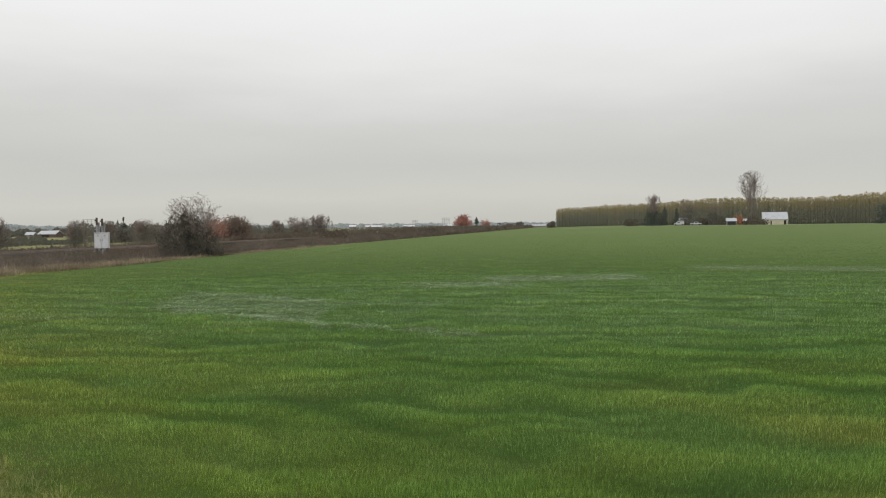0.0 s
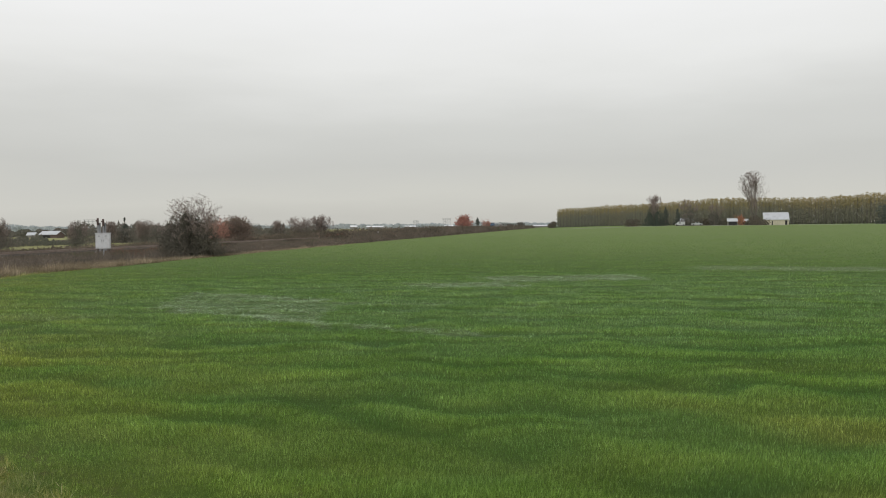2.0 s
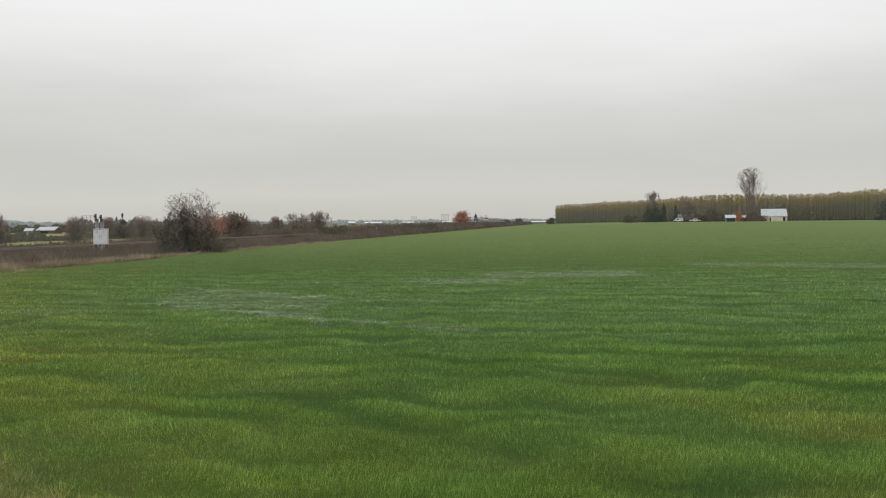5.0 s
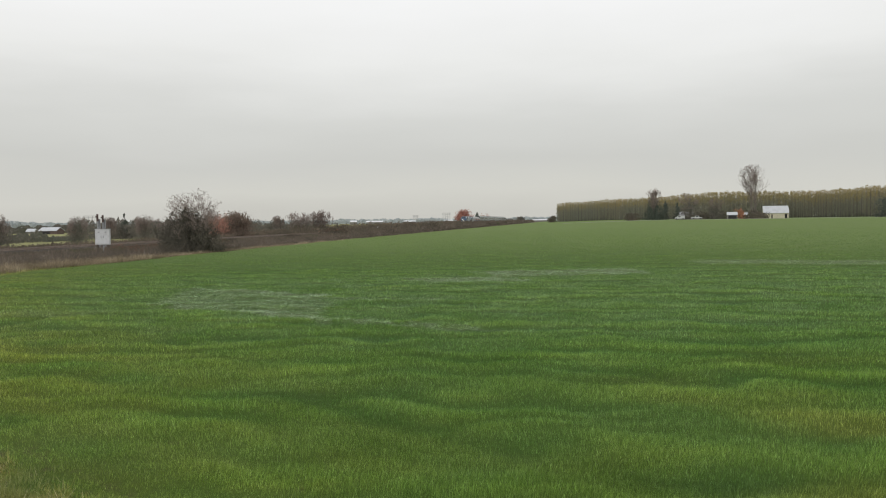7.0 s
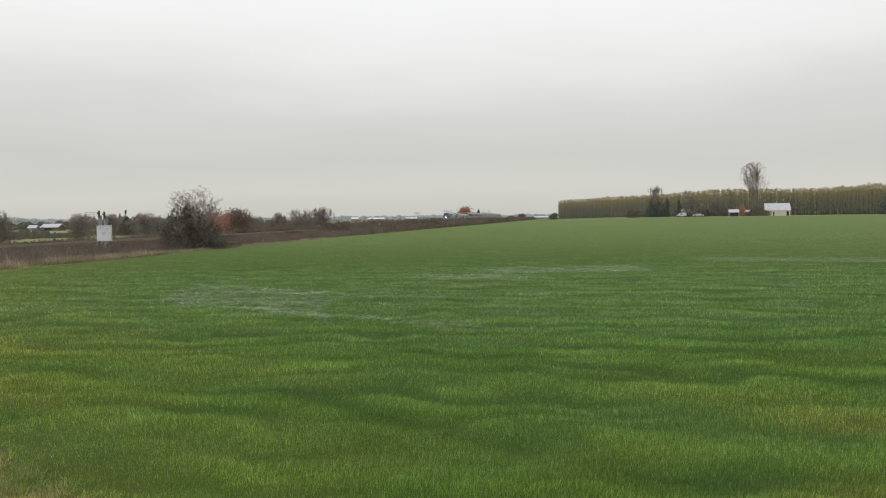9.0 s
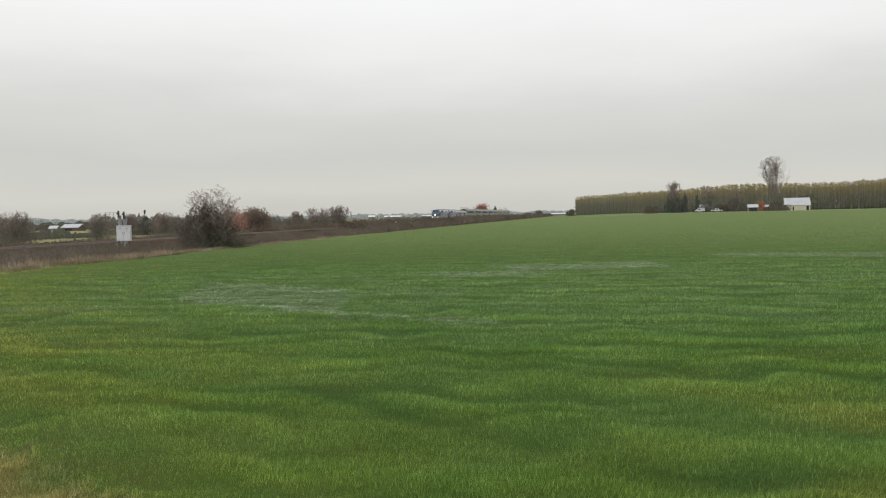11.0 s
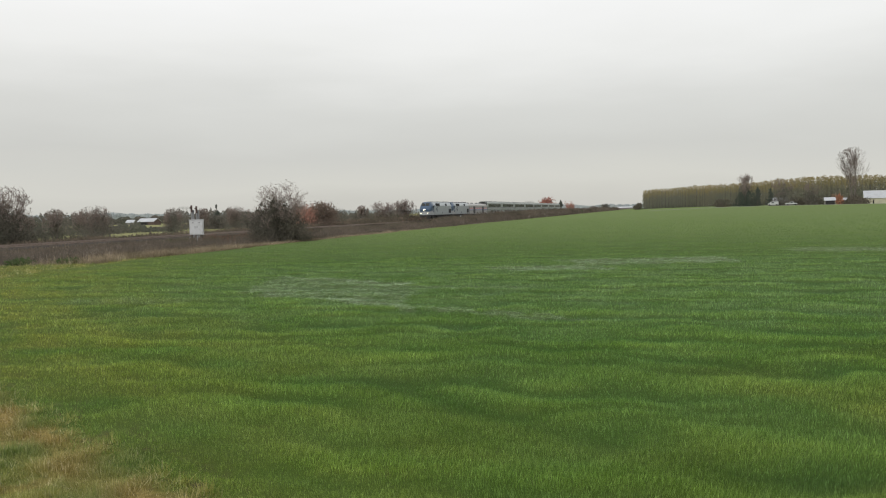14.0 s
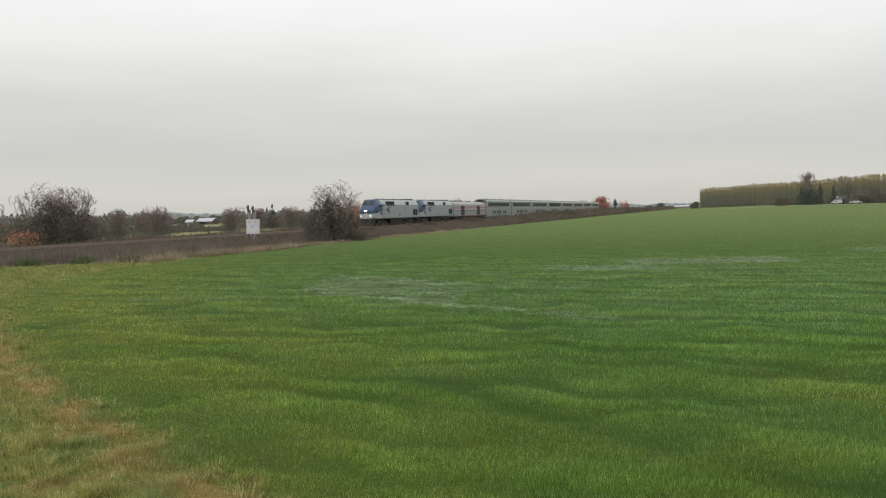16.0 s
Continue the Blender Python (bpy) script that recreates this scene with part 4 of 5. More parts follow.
# beside the line
bare_tree("bare_bush", -17.75, 79, 5.65, "tall bare grey bush with a dark tangled base beside the track", 127, stems=10, spread=1.1, levels=4, up=0.55, forks=3, girth=0.006, twig=0.0085,
          leaf="brown_leaf", leaf_share=0.10, leaf_size=0.06, skirt=(5.2, 2.9, 14000, "thicket", 0.10), category="bush", width=7.2, fan=0.35)
leafy("red_leaved_bush", -15.7, 150, 5.0, 5.0, "bush with thin red and orange autumn leaves beyond the track", 102, "pink_leaf", 1700, 0.12, category="bush")
leafy("russet_bush", -14.4, 152, 5.1, 6.4, "dense rounded russet brown bush beyond the track", 103, "brown_leaf", 5000, 0.15, 0.4, category="bush")
bare_tree("bare_bush", -10.2, 200, 5.5, "bare twiggy bush beyond the track", 104, stems=8, spread=0.9, up=0.7, forks=3, girth=0.008, twig=0.018, skirt=(7.0, 2.4, 2200, "dull_leaf", 0.13), category="bush", width=7.4)
bare_tree("bare_bush", -8.7, 208, 5.8, "bare twiggy bush with paler shoots beyond the track", 105, stems=8, spread=0.6, up=1.0, forks=3, girth=0.008, twig=0.022, leaf="brown_leaf", leaf_share=0.08, leaf_size=0.13,
          skirt=(6.0, 2.4, 2200, "dull_leaf", 0.13), category="bush", width=6.6)
bare_tree("bare_tree", -35.4, 92, 6.4, "spreading bare tree with a dark thicket at its foot", 106, stems=9, spread=0.9, levels=4, up=0.7, forks=3, girth=0.009, twig=0.0115,
          leaf="brown_leaf", leaf_share=0.08, leaf_size=0.07, skirt=(7.8, 3.6, 14000, "thicket", 0.11), width=8.2, fan=0.3)
bare_tree("bare_bush", -39.6, 98, 5.2, "bare bush beyond the track", 107, stems=6, spread=0.7, up=0.8, forks=3, girth=0.009, twig=0.016, skirt=(6.5, 2.8, 7000, "dull_leaf", 0.09), category="bush", width=5.5)
for b, r, h, w, seed in ((-31.7, 122, 4.6, 3.6, 131), (-29.3, 112, 4.6, 4.4, 132), (-24.5, 138, 4.6, 3.6, 133), (-33.4, 118, 3.8, 3.0, 134), (-20.4, 165, 5.0, 4.6, 135), (-42.5, 96, 5.2, 5.0, 136)):
    bare_tree("bare_bush", b, r, h, "slender bare bush in the meadow beyond the track", seed, stems=6, spread=0.55, levels=3, up=1.1, forks=4, girth=0.008, twig=0.013,
              skirt=(w * 1.1, h * 0.7, 2200, "mid_wood", 0.10), category="bush", width=w)
leafy("orange_bush", -37.4, 86, 2.0, 3.6, "low bush with a few bright orange leaves beyond the track", 117, "orange_leaf", 500, 0.09, category="bush")
leafy("red_tree", 1.45, 463, 9.3, 9.6, "round tree in bright red autumn leaf beyond the track", 108, "red_leaf", 1500, 0.45)
leafy("conifer", 2.38, 528, 8.0, 6.0, "small dark conifer beyond the track", 109, "conifer", 800, 0.4, cone=True)
leafy("tan_tree", 3.0, 588, 7.9, 7.0, "thin tree with faded orange leaves beyond the track", 110, "pink_leaf", 520, 0.4)
leafy("dark_bush", 5.35, 800, 6.3, 12.5, "wide dark bush beside the track far down the line", 111, "mid_wood", 900, 0.65, 0.4, category="bush")
leafy("dark_bush", 4.7, 700, 4.2, 9.0, "low dark bush beside the track far down the line", 112, "mid_wood", 600, 0.5, 0.4, category="bush")
leafy("dark_bush", 7.68, 690, 5.6, 8.0, "rounded dark bush at the corner of the plantation", 113, "dull_leaf", 900, 0.5, 0.4, category="bush")
leafy("conifer", -21.65, 205, 5.9, 3.4, "dark pointed conifer in the hedge beyond the track", 114, "conifer", 700, 0.22, cone=True)

for run, off, tall, seed in ((37.2, 38.2, 0.55, 711), (38.8, 35.6, 0.5, 712), (40.3, 33.4, 0.45, 713)):
    px, py = line(run, off)
    leafy("weed_clump", math.degrees(math.atan2(px, py)), math.hypot(px, py), tall, tall * 3.2, "low dark green weeds at the foot of the brambles", seed, "weed", 700, 0.06, 0.6, category="weeds")

# mounds of bramble between the crop and the track
rng_m = np.random.default_rng(55)
for i in range(72):
    run = float(np.exp(rng_m.uniform(math.log(62), math.log(240)))) if i < 38 else rng_m.uniform(185, 620)
    off = rng_m.uniform(36.5, 44.0)
    px, py = line(run, off)
    tall = rng_m.uniform(0.8, 1.05) if run < 132 else rng_m.uniform(1.3, 2.0) if run < 200 else rng_m.uniform(1.5, 2.5)
    dist = math.hypot(px, py)
    leafy("bramble_bush", math.degrees(math.atan2(px, py)), dist, tall, tall * rng_m.uniform(1.8, 3.0), "low tangled bramble bush between crop and track", 500 + i,
          ("dull_leaf", "bramble_dark", "russet_leaf", "bramble_green", "bramble_dark")[i % 5], 600, max(0.07, 0.0008 * dist), 0.6, category="bush")

# hedgerow bushes across the meadow
rng_h = np.random.default_rng(77)
for i in range(60):
    b = rng_h.uniform(-47, -11)
    r = rng_h.uniform(1.45, 1.95) * 62 / math.sin(VP - radians(b))
    if -28.6 < b < -24.4:
        continue
    h = min(rng_h.uniform(0.002, 0.0085) * r + 2.9, 6.0) if r < 390 else 3.4
    if i % 3:
        leafy("hedge_bush", b, r, h, h * rng_h.uniform(1.0, 1.9), "dull brown hedge bush in the rough meadow", 200 + i, "mid_wood", 650, 0.00105 * r, 0.45, category="bush")
    else:
        bare_tree("hedge_bush", b, r, h * 1.15, "bare grey hedge bush in the rough meadow", 200 + i, stems=6, spread=0.6, levels=3, up=0.9, forks=4, girth=0.008, twig=0.0001 * r,
                  skirt=(h * 1.1, h * 0.65, 700, "mid_wood", 0.0009 * r), category="bush", width=h * 0.9)

# round the farm
upright_tree("tall_bare_tree", 21.1, 410, 26.0, "tall bare tree with many upright limbs beside the farm sheds", 341)
bare_tree("ivy_clad_tree", 14.62, 425, 16.0, "broken-topped bare tree clad in dark ivy", 302, stems=3, spread=0.3, levels=3, up=0.8, forks=4, girth=0.012, twig=0.055,
          skirt=(10.5, 7.6, 2600, "ivy", 0.34), width=10.0)
bare_tree("bare_oak", 17.0, 430, 13.5, "broad bare oak behind the parked cars", 303, stems=1, spread=0.9, levels=4, up=0.5, forks=4, girth=0.02, twig=0.04, skirt=(11.0, 7.0, 1500, "mid_wood", 0.32), width=12.0)
bare_tree("bare_oak", 18.6, 440, 11.0, "bare oak beside the farm track", 304, stems=2, spread=0.8, levels=4, up=0.5, forks=3, girth=0.016, twig=0.04, skirt=(10.0, 5.5, 1300, "mid_wood", 0.32), width=10.5)
leafy("conifer", 16.2, 424, 8.6, 5.0, "dark conifer beside the parked cars", 305, "conifer", 800, 0.4, cone=True)
leafy("conifer", 15.4, 432, 9.5, 6.0, "dark conifer beside the ivy-clad tree", 306, "conifer", 800, 0.4, cone=True)
leafy("orange_bush", 20.25, 418, 5.2, 5.0, "bush with faded orange leaves beside the small shed", 307, "orange_leaf", 420, 0.35, category="bush")
leafy("dark_bush", 29.1, 430, 9.5, 15.0, "large dark evergreen bush at the edge of the farm", 308, "conifer", 1800, 0.5, 0.4, category="bush")
leafy("dark_bush", 21.4, 405, 3.2, 9.0, "low dark bush at the foot of the tall bare tree", 309, "dull_leaf", 800, 0.35, 0.5, category="bush")
for i, b in enumerate((13.2, 15.0, 17.9, 19.0)):
    leafy("dark_bush", b, 436 + 3 * i, 4.2, 8.5, "low dark bush along the farm boundary", 320 + i, "dull_leaf", 450, 0.45, 0.5, category="bush")


# ---- poplar plantation ----
def build_plantation():
    rng = np.random.default_rng(33)
    spots = []
    fb = [7.85, 11.0, 14.4, 18.3, 25.0, 29.0, 40.0, 52.0]
    fr = [800, 690, 606, 535, 556, 520, 500, 500]
    for j in range(11):
        b = fb[0] + rng.uniform(0, 0.25)
        while b < fb[-1]:
            r0 = np.interp(b, fb, fr) + 5.0 * j
            b += math.degrees((2.7 if j < 4 else 3.6) / r0)
            r1 = r0 + rng.uniform(-3.0, 3.0)
            b += math.degrees(rng.uniform(-1.0, 1.0) / r0)
            spots.append((*at(b, r1), j))
    P, Q, gold, low, deep = [], [], [], [], []
    for x, y, j in spots:
        z = float(ground_z(x, y))
        deg = math.degrees(math.atan2(x, y))
        h = np.interp(deg, [7.8, 11, 14.4, 20, 28.5], [18.7, 18.4, 17.4, 18.6, 19.3]) - z + rng.normal(0, 0.4) + 0.4 * math.sin(x * 0.05)
        P.append((x, y, z - 0.2)), Q.append((x + rng.normal(0, 0.2), y, z + h * 0.95))
        k = 300 if j < 2 else (100 if j < 4 else 40)
        t = rng.beta(1.4, 1.05, k)
        a = rng.uniform(0, 2 * np.pi, k)
        rad = rng.uniform(1.9, 2.7) * np.clip(1.02 - t, 0, 1) ** 0.27 * rng.uniform(0.2, 1, k) ** 0.5
        pts = np.stack([x + rad * np.cos(a), y + rad * np.sin(a), z + h * (0.04 + 0.96 * t)], 1)
        up = t + rng.normal(0, 0.12, k) > 0.62
        if j >= 3:
            k = 28
            a = rng.uniform(0, 2 * np.pi, k)
            rad = rng.uniform(0, 2.4, k)
            deep.append(np.stack([x + rad * np.cos(a), y + rad * np.sin(a), z + h * rng.uniform(0.0, 0.86, k)], 1))
        gold.append(pts[up])
        low.append(pts[~up])
    e = thing("poplar_plantation", pose(0, 0, 0), "plantation of tall poplars turning gold on top behind the farm", "plantation", kind="stuff")
    P, Q = np.array(P), np.array(Q)
    v, f = tubes(P, Q, np.full(len(P), 0.16), np.full(len(P), 0.05), 4)
    part("trunks", np_mesh("trunks", v, f), "poplar_bark", e)
    for name, pts, mat in (("golden_tops", np.concatenate(gold), "poplar_gold"), ("lower_foliage", np.concatenate(low), "poplar_low"), ("inner_boughs", np.concatenate(deep), "poplar_low")):
        v, f = leaves(rng, pts, rng.uniform(0.24, 0.40, len(pts)) if mat == "poplar_gold" else rng.uniform(0.8, 1.2, len(pts)) if name == "inner_boughs" else rng.uniform(0.26, 0.42, len(pts)))
        part(name, np_mesh(name, v, f), mat, e)


build_plantation()


# ---- distance ----
def build_far_woods():
    rng = np.random.default_rng(44)
    k = 25000
    b = np.radians(rng.uniform(-50, 9.5, k))
    r = rng.uniform(1500, 1750, k)
    deg = np.degrees(b)
    prof = 0.0030 + 0.0013 * lump(deg, deg * 0, 3.3, 91) + 0.0009 * lump(deg, deg * 0, 0.6, 92)
    prof = prof + 0.002 * smooth(np.degrees(b), -20, -30)
    top = np.clip(prof, 0.001, None) * r + EYE
    p = np.stack([r * np.sin(b), r * np.cos(b), top * rng.uniform(0, 1, k) ** 0.6], 1)
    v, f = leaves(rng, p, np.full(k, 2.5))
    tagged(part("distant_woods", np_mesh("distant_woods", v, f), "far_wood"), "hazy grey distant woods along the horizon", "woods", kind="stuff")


build_far_woods()


def gable_house(name, bearing, dist, width, depth, eave, ridge, turn, label, category, wall, roof, openings=(), base=None):
    """A gabled shed: four walls, two roof slopes with thickness, openings as dark slabs. Its long side is local x, its
    front -y.
    """
    x, y = at(bearing, dist)
    z = float(ground_z(x, y)) if base is None else base
    e = thing(name, pose(x, y, z, 0, 0, turn), label, category)
    w, d = width / 2, depth / 2
    for y0, y1 in ((-d, -d + 0.15), (d - 0.15, d)):
        part("wall", boxed(-w, w, y0, y1, -0.1, eave), wall, e)
    for sx in (-1, 1):
        bm = bmesh.new()
        prof = [(-d + 0.15, -0.1), (d - 0.15, -0.1), (d - 0.15, eave), (0, ridge - 0.08), (-d + 0.15, eave)]
        loft(bm, [[(sx * w, py, pz) for py, pz in prof], [(sx * (w - 0.15), py, pz) for py, pz in prof]])
        part("gable_wall", bm, wall, e)
    for sy in (-1, 1):
        over = 0.35
        drop = (ridge - eave) / d * over
        bm = bmesh.new()
        loft(bm, [[(xx, sy * (d + over), eave - drop + 0.03), (xx, sy * (d + over), eave - drop + 0.15), (xx, 0, ridge + 0.12), (xx, 0, ridge)] for xx in (-w - 0.3, w + 0.3)])
        part("roof_slope", bm, roof, e)
    # dark slabs on the wall stand in for the shade inside
    for x0, x1, z0, z1 in openings:
        part("doorway", boxed(x0, x1, -d - 0.03, -d + 0.1, z0, z1), "dark_inside", e)
    return e


gable_house("barn", 22.38, 430, 11.2, 8.0, 2.7, 6.0, -16, "long white barn with a pale metal roof at the farm", "barn", "barn_white", "barn_roof",
            [(-5.2, -4.6, 0, 1.9), (-2.2, -1.6, 0, 1.9), (3.9, 5.0, 0, 2.1)])
gable_house("open_shed", 19.7, 405, 4.2, 4.0, 2.0, 3.2, -14, "small open-fronted shed with a white roof", "shed", "barn_grey", "barn_roof", [(-1.8, 1.9, 0, 1.8)])
gable_house("farm_shed", 20.45, 425, 4.0, 3.0, 2.0, 2.9, -14, "low shed with a pale roof behind bushes", "shed", "barn_red", "barn_roof", [(-1.0, 0.2, 0, 1.7)])
gable_house("farm_shed", 16.75, 440, 6.4, 5.0, 2.2, 3.9, -8, "low farm shed with a grey roof behind the cars", "shed", "barn_grey", "galv", [(-1.0, 0.6, 0, 1.8)])
gable_house("red_barn", -26.0, 380, 8.0, 5.5, 1.5, 2.85, -8, "low brown barn with a white metal roof across the meadow", "barn", "barn_red", "barn_roof", [(-2.5, 1.0, 0, 1.2)], base=-0.45)
gable_house("long_shed", -27.12, 400, 3.2, 5.0, 1.2, 2.3, 10, "low shed with a white roof across the meadow", "shed", "barn_grey", "barn_roof", base=-0.45)
for b, r, w, top in ((-4.9, 1250, 26, 5.2), (-2.4, 1250, 17, 5.0), (0.35, 1300, 14, 5.4), (6.85, 1350, 26, 3.9), (-6.4, 1200, 10, 6.0)):
    gable_house("distant_warehouse", b, r, w, 14, top * 0.62, top, -b, "distant low warehouse with a pale roof", "warehouse", "barn_grey", "white_roof", base=-0.3)


def farm_lane():
    """A pale gravel lane along the far side of the field."""
    bm = bmesh.new()
    secs = []
    for b in np.arange(8.4, 36, 0.8):
        sec = []
        for r, dz in ((396, -0.1), (396, 0.07), (401, 0.07), (401, -0.1)):
            x, y = at(b, r * (1 + 0.004 * math.sin(b)))
            sec.append((x, y, float(ground_z(x, y)) + dz))
        secs.append(sec)
    tagged(part("farm_lane", loft(bm, secs), "gravel"), "pale gravel farm lane along the edge of the field", "lane", kind="structure")


farm_lane()


def pylon(bearing, dist, h, w):
    """A steel gantry of a power line: legs, beams, braces and insulators."""
    x, y = at(bearing, dist)
    e = thing("power_gantry", pose(x, y, -0.45, 0, 0, -bearing), "distant steel power-line gantry", "pylon")
    for i, xx in enumerate((-w / 2, -w / 6, w / 6, w / 2)):
        part("leg", rod(bmesh.new(), (xx, 0, 0), (xx, 0, h), 0.28, 0.2, 6), "galv", e)
        part("insulator", rod(bmesh.new(), (xx, 0.5, h - 2.4), (xx, 0.5, h - 0.3), 0.16, 0.16, 6), "galv", e)
    for zz in (h - 0.2, h - 1.9):
        part("beam", boxed(-w / 2 - 1, w / 2 + 1, -0.25, 0.25, zz - 0.18, zz + 0.18), "galv", e)
    for i in range(3):
        x0 = -w / 2 + i * w / 3
        part("brace", rod(bmesh.new(), (x0, 0, h * 0.45), (x0 + w / 3, 0, h - 2), 0.12, 0.12, 5), "galv", e)


pylon(-23.7, 900, 14.0, 11.5)
pylon(0.2, 1100, 14.5, 9.5)
pylon(-2.0, 1250, 13.0, 7.0)


def pickup(name, bearing, dist, turn, label, van=False):
    x, y = at(bearing, dist)
    e = thing(name, pose(x, y, float(ground_z(x, y)) + 0.02, 0, 0, turn), label, "car")
    bm = bmesh.new()
    if van:
        prof = [(-2.4, 0.45), (2.3, 0.45), (2.35, 1.0), (1.6, 1.15), (0.9, 1.95), (-2.3, 2.0)]
    else:
        prof = [(-2.7, 0.5), (2.6, 0.5), (2.65, 0.95), (1.3, 1.1), (0.75, 1.75), (-0.6, 1.78), (-0.8, 1.1), (-2.7, 1.08)]
    loft(bm, [[(px, yy, pz) for px, pz in prof] for yy in (-0.92, 0.92)])
    bmesh.ops.bevel(bm, geom=bm.edges[:], offset=0.05, segments=2, affect="EDGES")
    part("body", bm, "car_white", e)
    for sy in (-1, 1):
        part("side_window", boxed(-0.45, 0.7, sy * 0.925 - 0.01, sy * 0.925 + 0.01, 1.2, 1.62), "glass", e)
        for wx in (-1.65, 1.65):
            part("wheel", rod(bmesh.new(), (wx, sy * 0.72, 0.36), (wx, sy * 0.95, 0.36), 0.36, 0.36, 14), "tyre", e)


pickup("pickup_truck", 17.45, 418, -14, "white pickup truck parked at the farm")
pickup("van", 16.35, 420, 160, "white van parked at the farm", True)


# ---- signal cabinet and masts ----
def cabinet():
    x, y = at(-22.98, 76)
    z = float(ground_z(x, y))
    e = thing("signal_cabinet", pose(x, y, z, 0, 0, 15), "white metal signal cabinet on short posts beside the track", "cabinet")
    part("body", boxed(-0.58, 0.58, -0.35, 0.35, 1.0, 2.32, 0.02), "white_box", e)
    for x0, x1 in ((-0.55, -0.012), (0.012, 0.55)):
        door = part("door", boxed(x0, x1, -0.385, -0.352, 1.05, 2.26, 0.008), "white_box", e)
        hx = x1 - 0.08 if x1 < 0.1 else x0 + 0.08
        part("handle", boxed(hx - 0.025, hx + 0.025, -0.42, -0.386, 1.6, 1.8), "galv", door, "grey latch handle")
        part("vent", boxed(x0 + 0.2, x1 - 0.2, -0.40, -0.386, 2.05, 2.14), "galv", door)
    part("lid", boxed(-0.61, 0.61, -0.42, 0.40, 2.32, 2.37, 0.015), "white_box", e)
    for xx in (-0.42, 0.42):
        for yy in (-0.22, 0.22):
            part("leg", boxed(xx - 0.05, xx + 0.05, yy - 0.05, yy + 0.05, -0.1, 1.0), "post_wood", e)
    part("conduit", rod(bmesh.new(), (0.05, -0.2, -0.1), (0.05, -0.2, 1.0), 0.06), "galv", e)


def signal_mast(bearing, heads, label):
    x, y = at(bearing, 91)
    e = thing("signal_mast", pose(x, y, float(ground_z(x, y)), 0, 0, -98.66), label, "signal")
    part("post", rod(bmesh.new(), (0, 0, -0.1), (0, 0, 3.65), 0.05, 0.045), "galv", e)
    part("base", boxed(-0.25, 0.25, -0.25, 0.25, -0.1, 0.3, 0.03), "galv", e)
    for z in heads:
        hd = part("signal_head", boxed(-0.06, 0.06, -0.09, 0.09, z, z + 0.75, 0.02), "signal_brown", e)
        part("visor", rod(bmesh.new(), (0.09, 0, z + 0.5), (0.26, 0, z + 0.47), 0.08, 0.08, 10), "signal_brown", hd)
    part("ladder", boxed(-0.22, -0.18, -0.2, 0.2, 0.3, 3.2), "galv", e)


cabinet()
signal_mast(-23.28, (2.95,), "grey signal mast with a dark signal head beside the track")
signal_mast(-22.96, (2.9,), "grey signal mast with one dark signal head beside the track")


def marker_post(s, d):
    x, y = line(s, d)
    e = thing("marker_post", pose(x, y, float(ground_z(x, y))), "thin pale marker post beside the track", "post")
    part("post", boxed(-0.05, 0.05, -0.05, 0.05, -0.1, 1.5), "post_wood", e)
    part("plate", boxed(-0.09, 0.09, -0.07, -0.052, 1.2, 1.5, 0.005), "white_band", e)


marker_post(196, 46.5)


# ---- the train: local x ahead, y to its left (the side seen), z from the rail ----
def side_panel(x0, x1, z0, z1, y, depth=0.03, bevel=0.0):
    lo, hi = sorted((y, y + (depth if y > 0 else -depth)))
    return boxed(x0, x1, lo, hi, z0, z1, bevel)


def bogie(e, x, axles=2, wheelbase=2.74, r=0.5):
    t = part("bogie", boxed(x - wheelbase / 2 - 0.8, x + wheelbase / 2 + 0.8, -1.15, 1.15, 0.55, 0.85, 0.05), "underframe", e)
    for sy in (-1, 1):
        lo, hi = sorted((sy * 1.1, sy * 1.26))
        part("side_frame", boxed(x - wheelbase / 2 - 0.7, x + wheelbase / 2 + 0.7, lo, hi, 0.4, 0.8, 0.05), "underframe", t)
    for i in range(axles):
        wx = x - wheelbase / 2 + wheelbase * i / (axles - 1)
        for sy in (-1, 1):
            part("wheel", rod(bmesh.new(), (wx, sy * 0.70, r), (wx, sy * 0.84, r), r, r, 20), "rail", t)
        part("axle", rod(bmesh.new(), (wx, -0.7, r), (wx, 0.7, r), 0.09, 0.09, 8), "underframe", t)


def ring(x, w, z0, zs, ztop, wr, zm=None):
    """A body section: sill, vertical side to zs, chamfer to the roof at ztop with half width wr."""
    zm = zm or (zs * 0.45 + ztop * 0.55)
    half = [(w * 0.96, z0), (w, z0 + 0.15), (w, zs), (w * 0.35 + wr * 0.65 + 0.06, zm), (wr, ztop - 0.03), (wr * 0.4, ztop)]
    return [(x, -y, z) for y, z in half] + [(x, y, z) for y, z in half[::-1]]


def hood(x0, x1, y, z, r):
    """An open tube round a lamp, added to cut off its glow to the side."""
    bm = bmesh.new()
    k = 16
    rings = [[bm.verts.new((x, y + math.cos(2 * math.pi * i / k) * q, z + math.sin(2 * math.pi * i / k) * q)) for i in range(k)] for x, q in ((x0, r + 0.03), (x1, r + 0.03), (x1, r + 0.005), (x0, r + 0.005))]
    for a, b in zip(rings, rings[1:] + rings[:1]):
        for i in range(k):
            bm.faces.new((a[i], a[(i + 1) % k], b[(i + 1) % k], b[i]))
    return bm


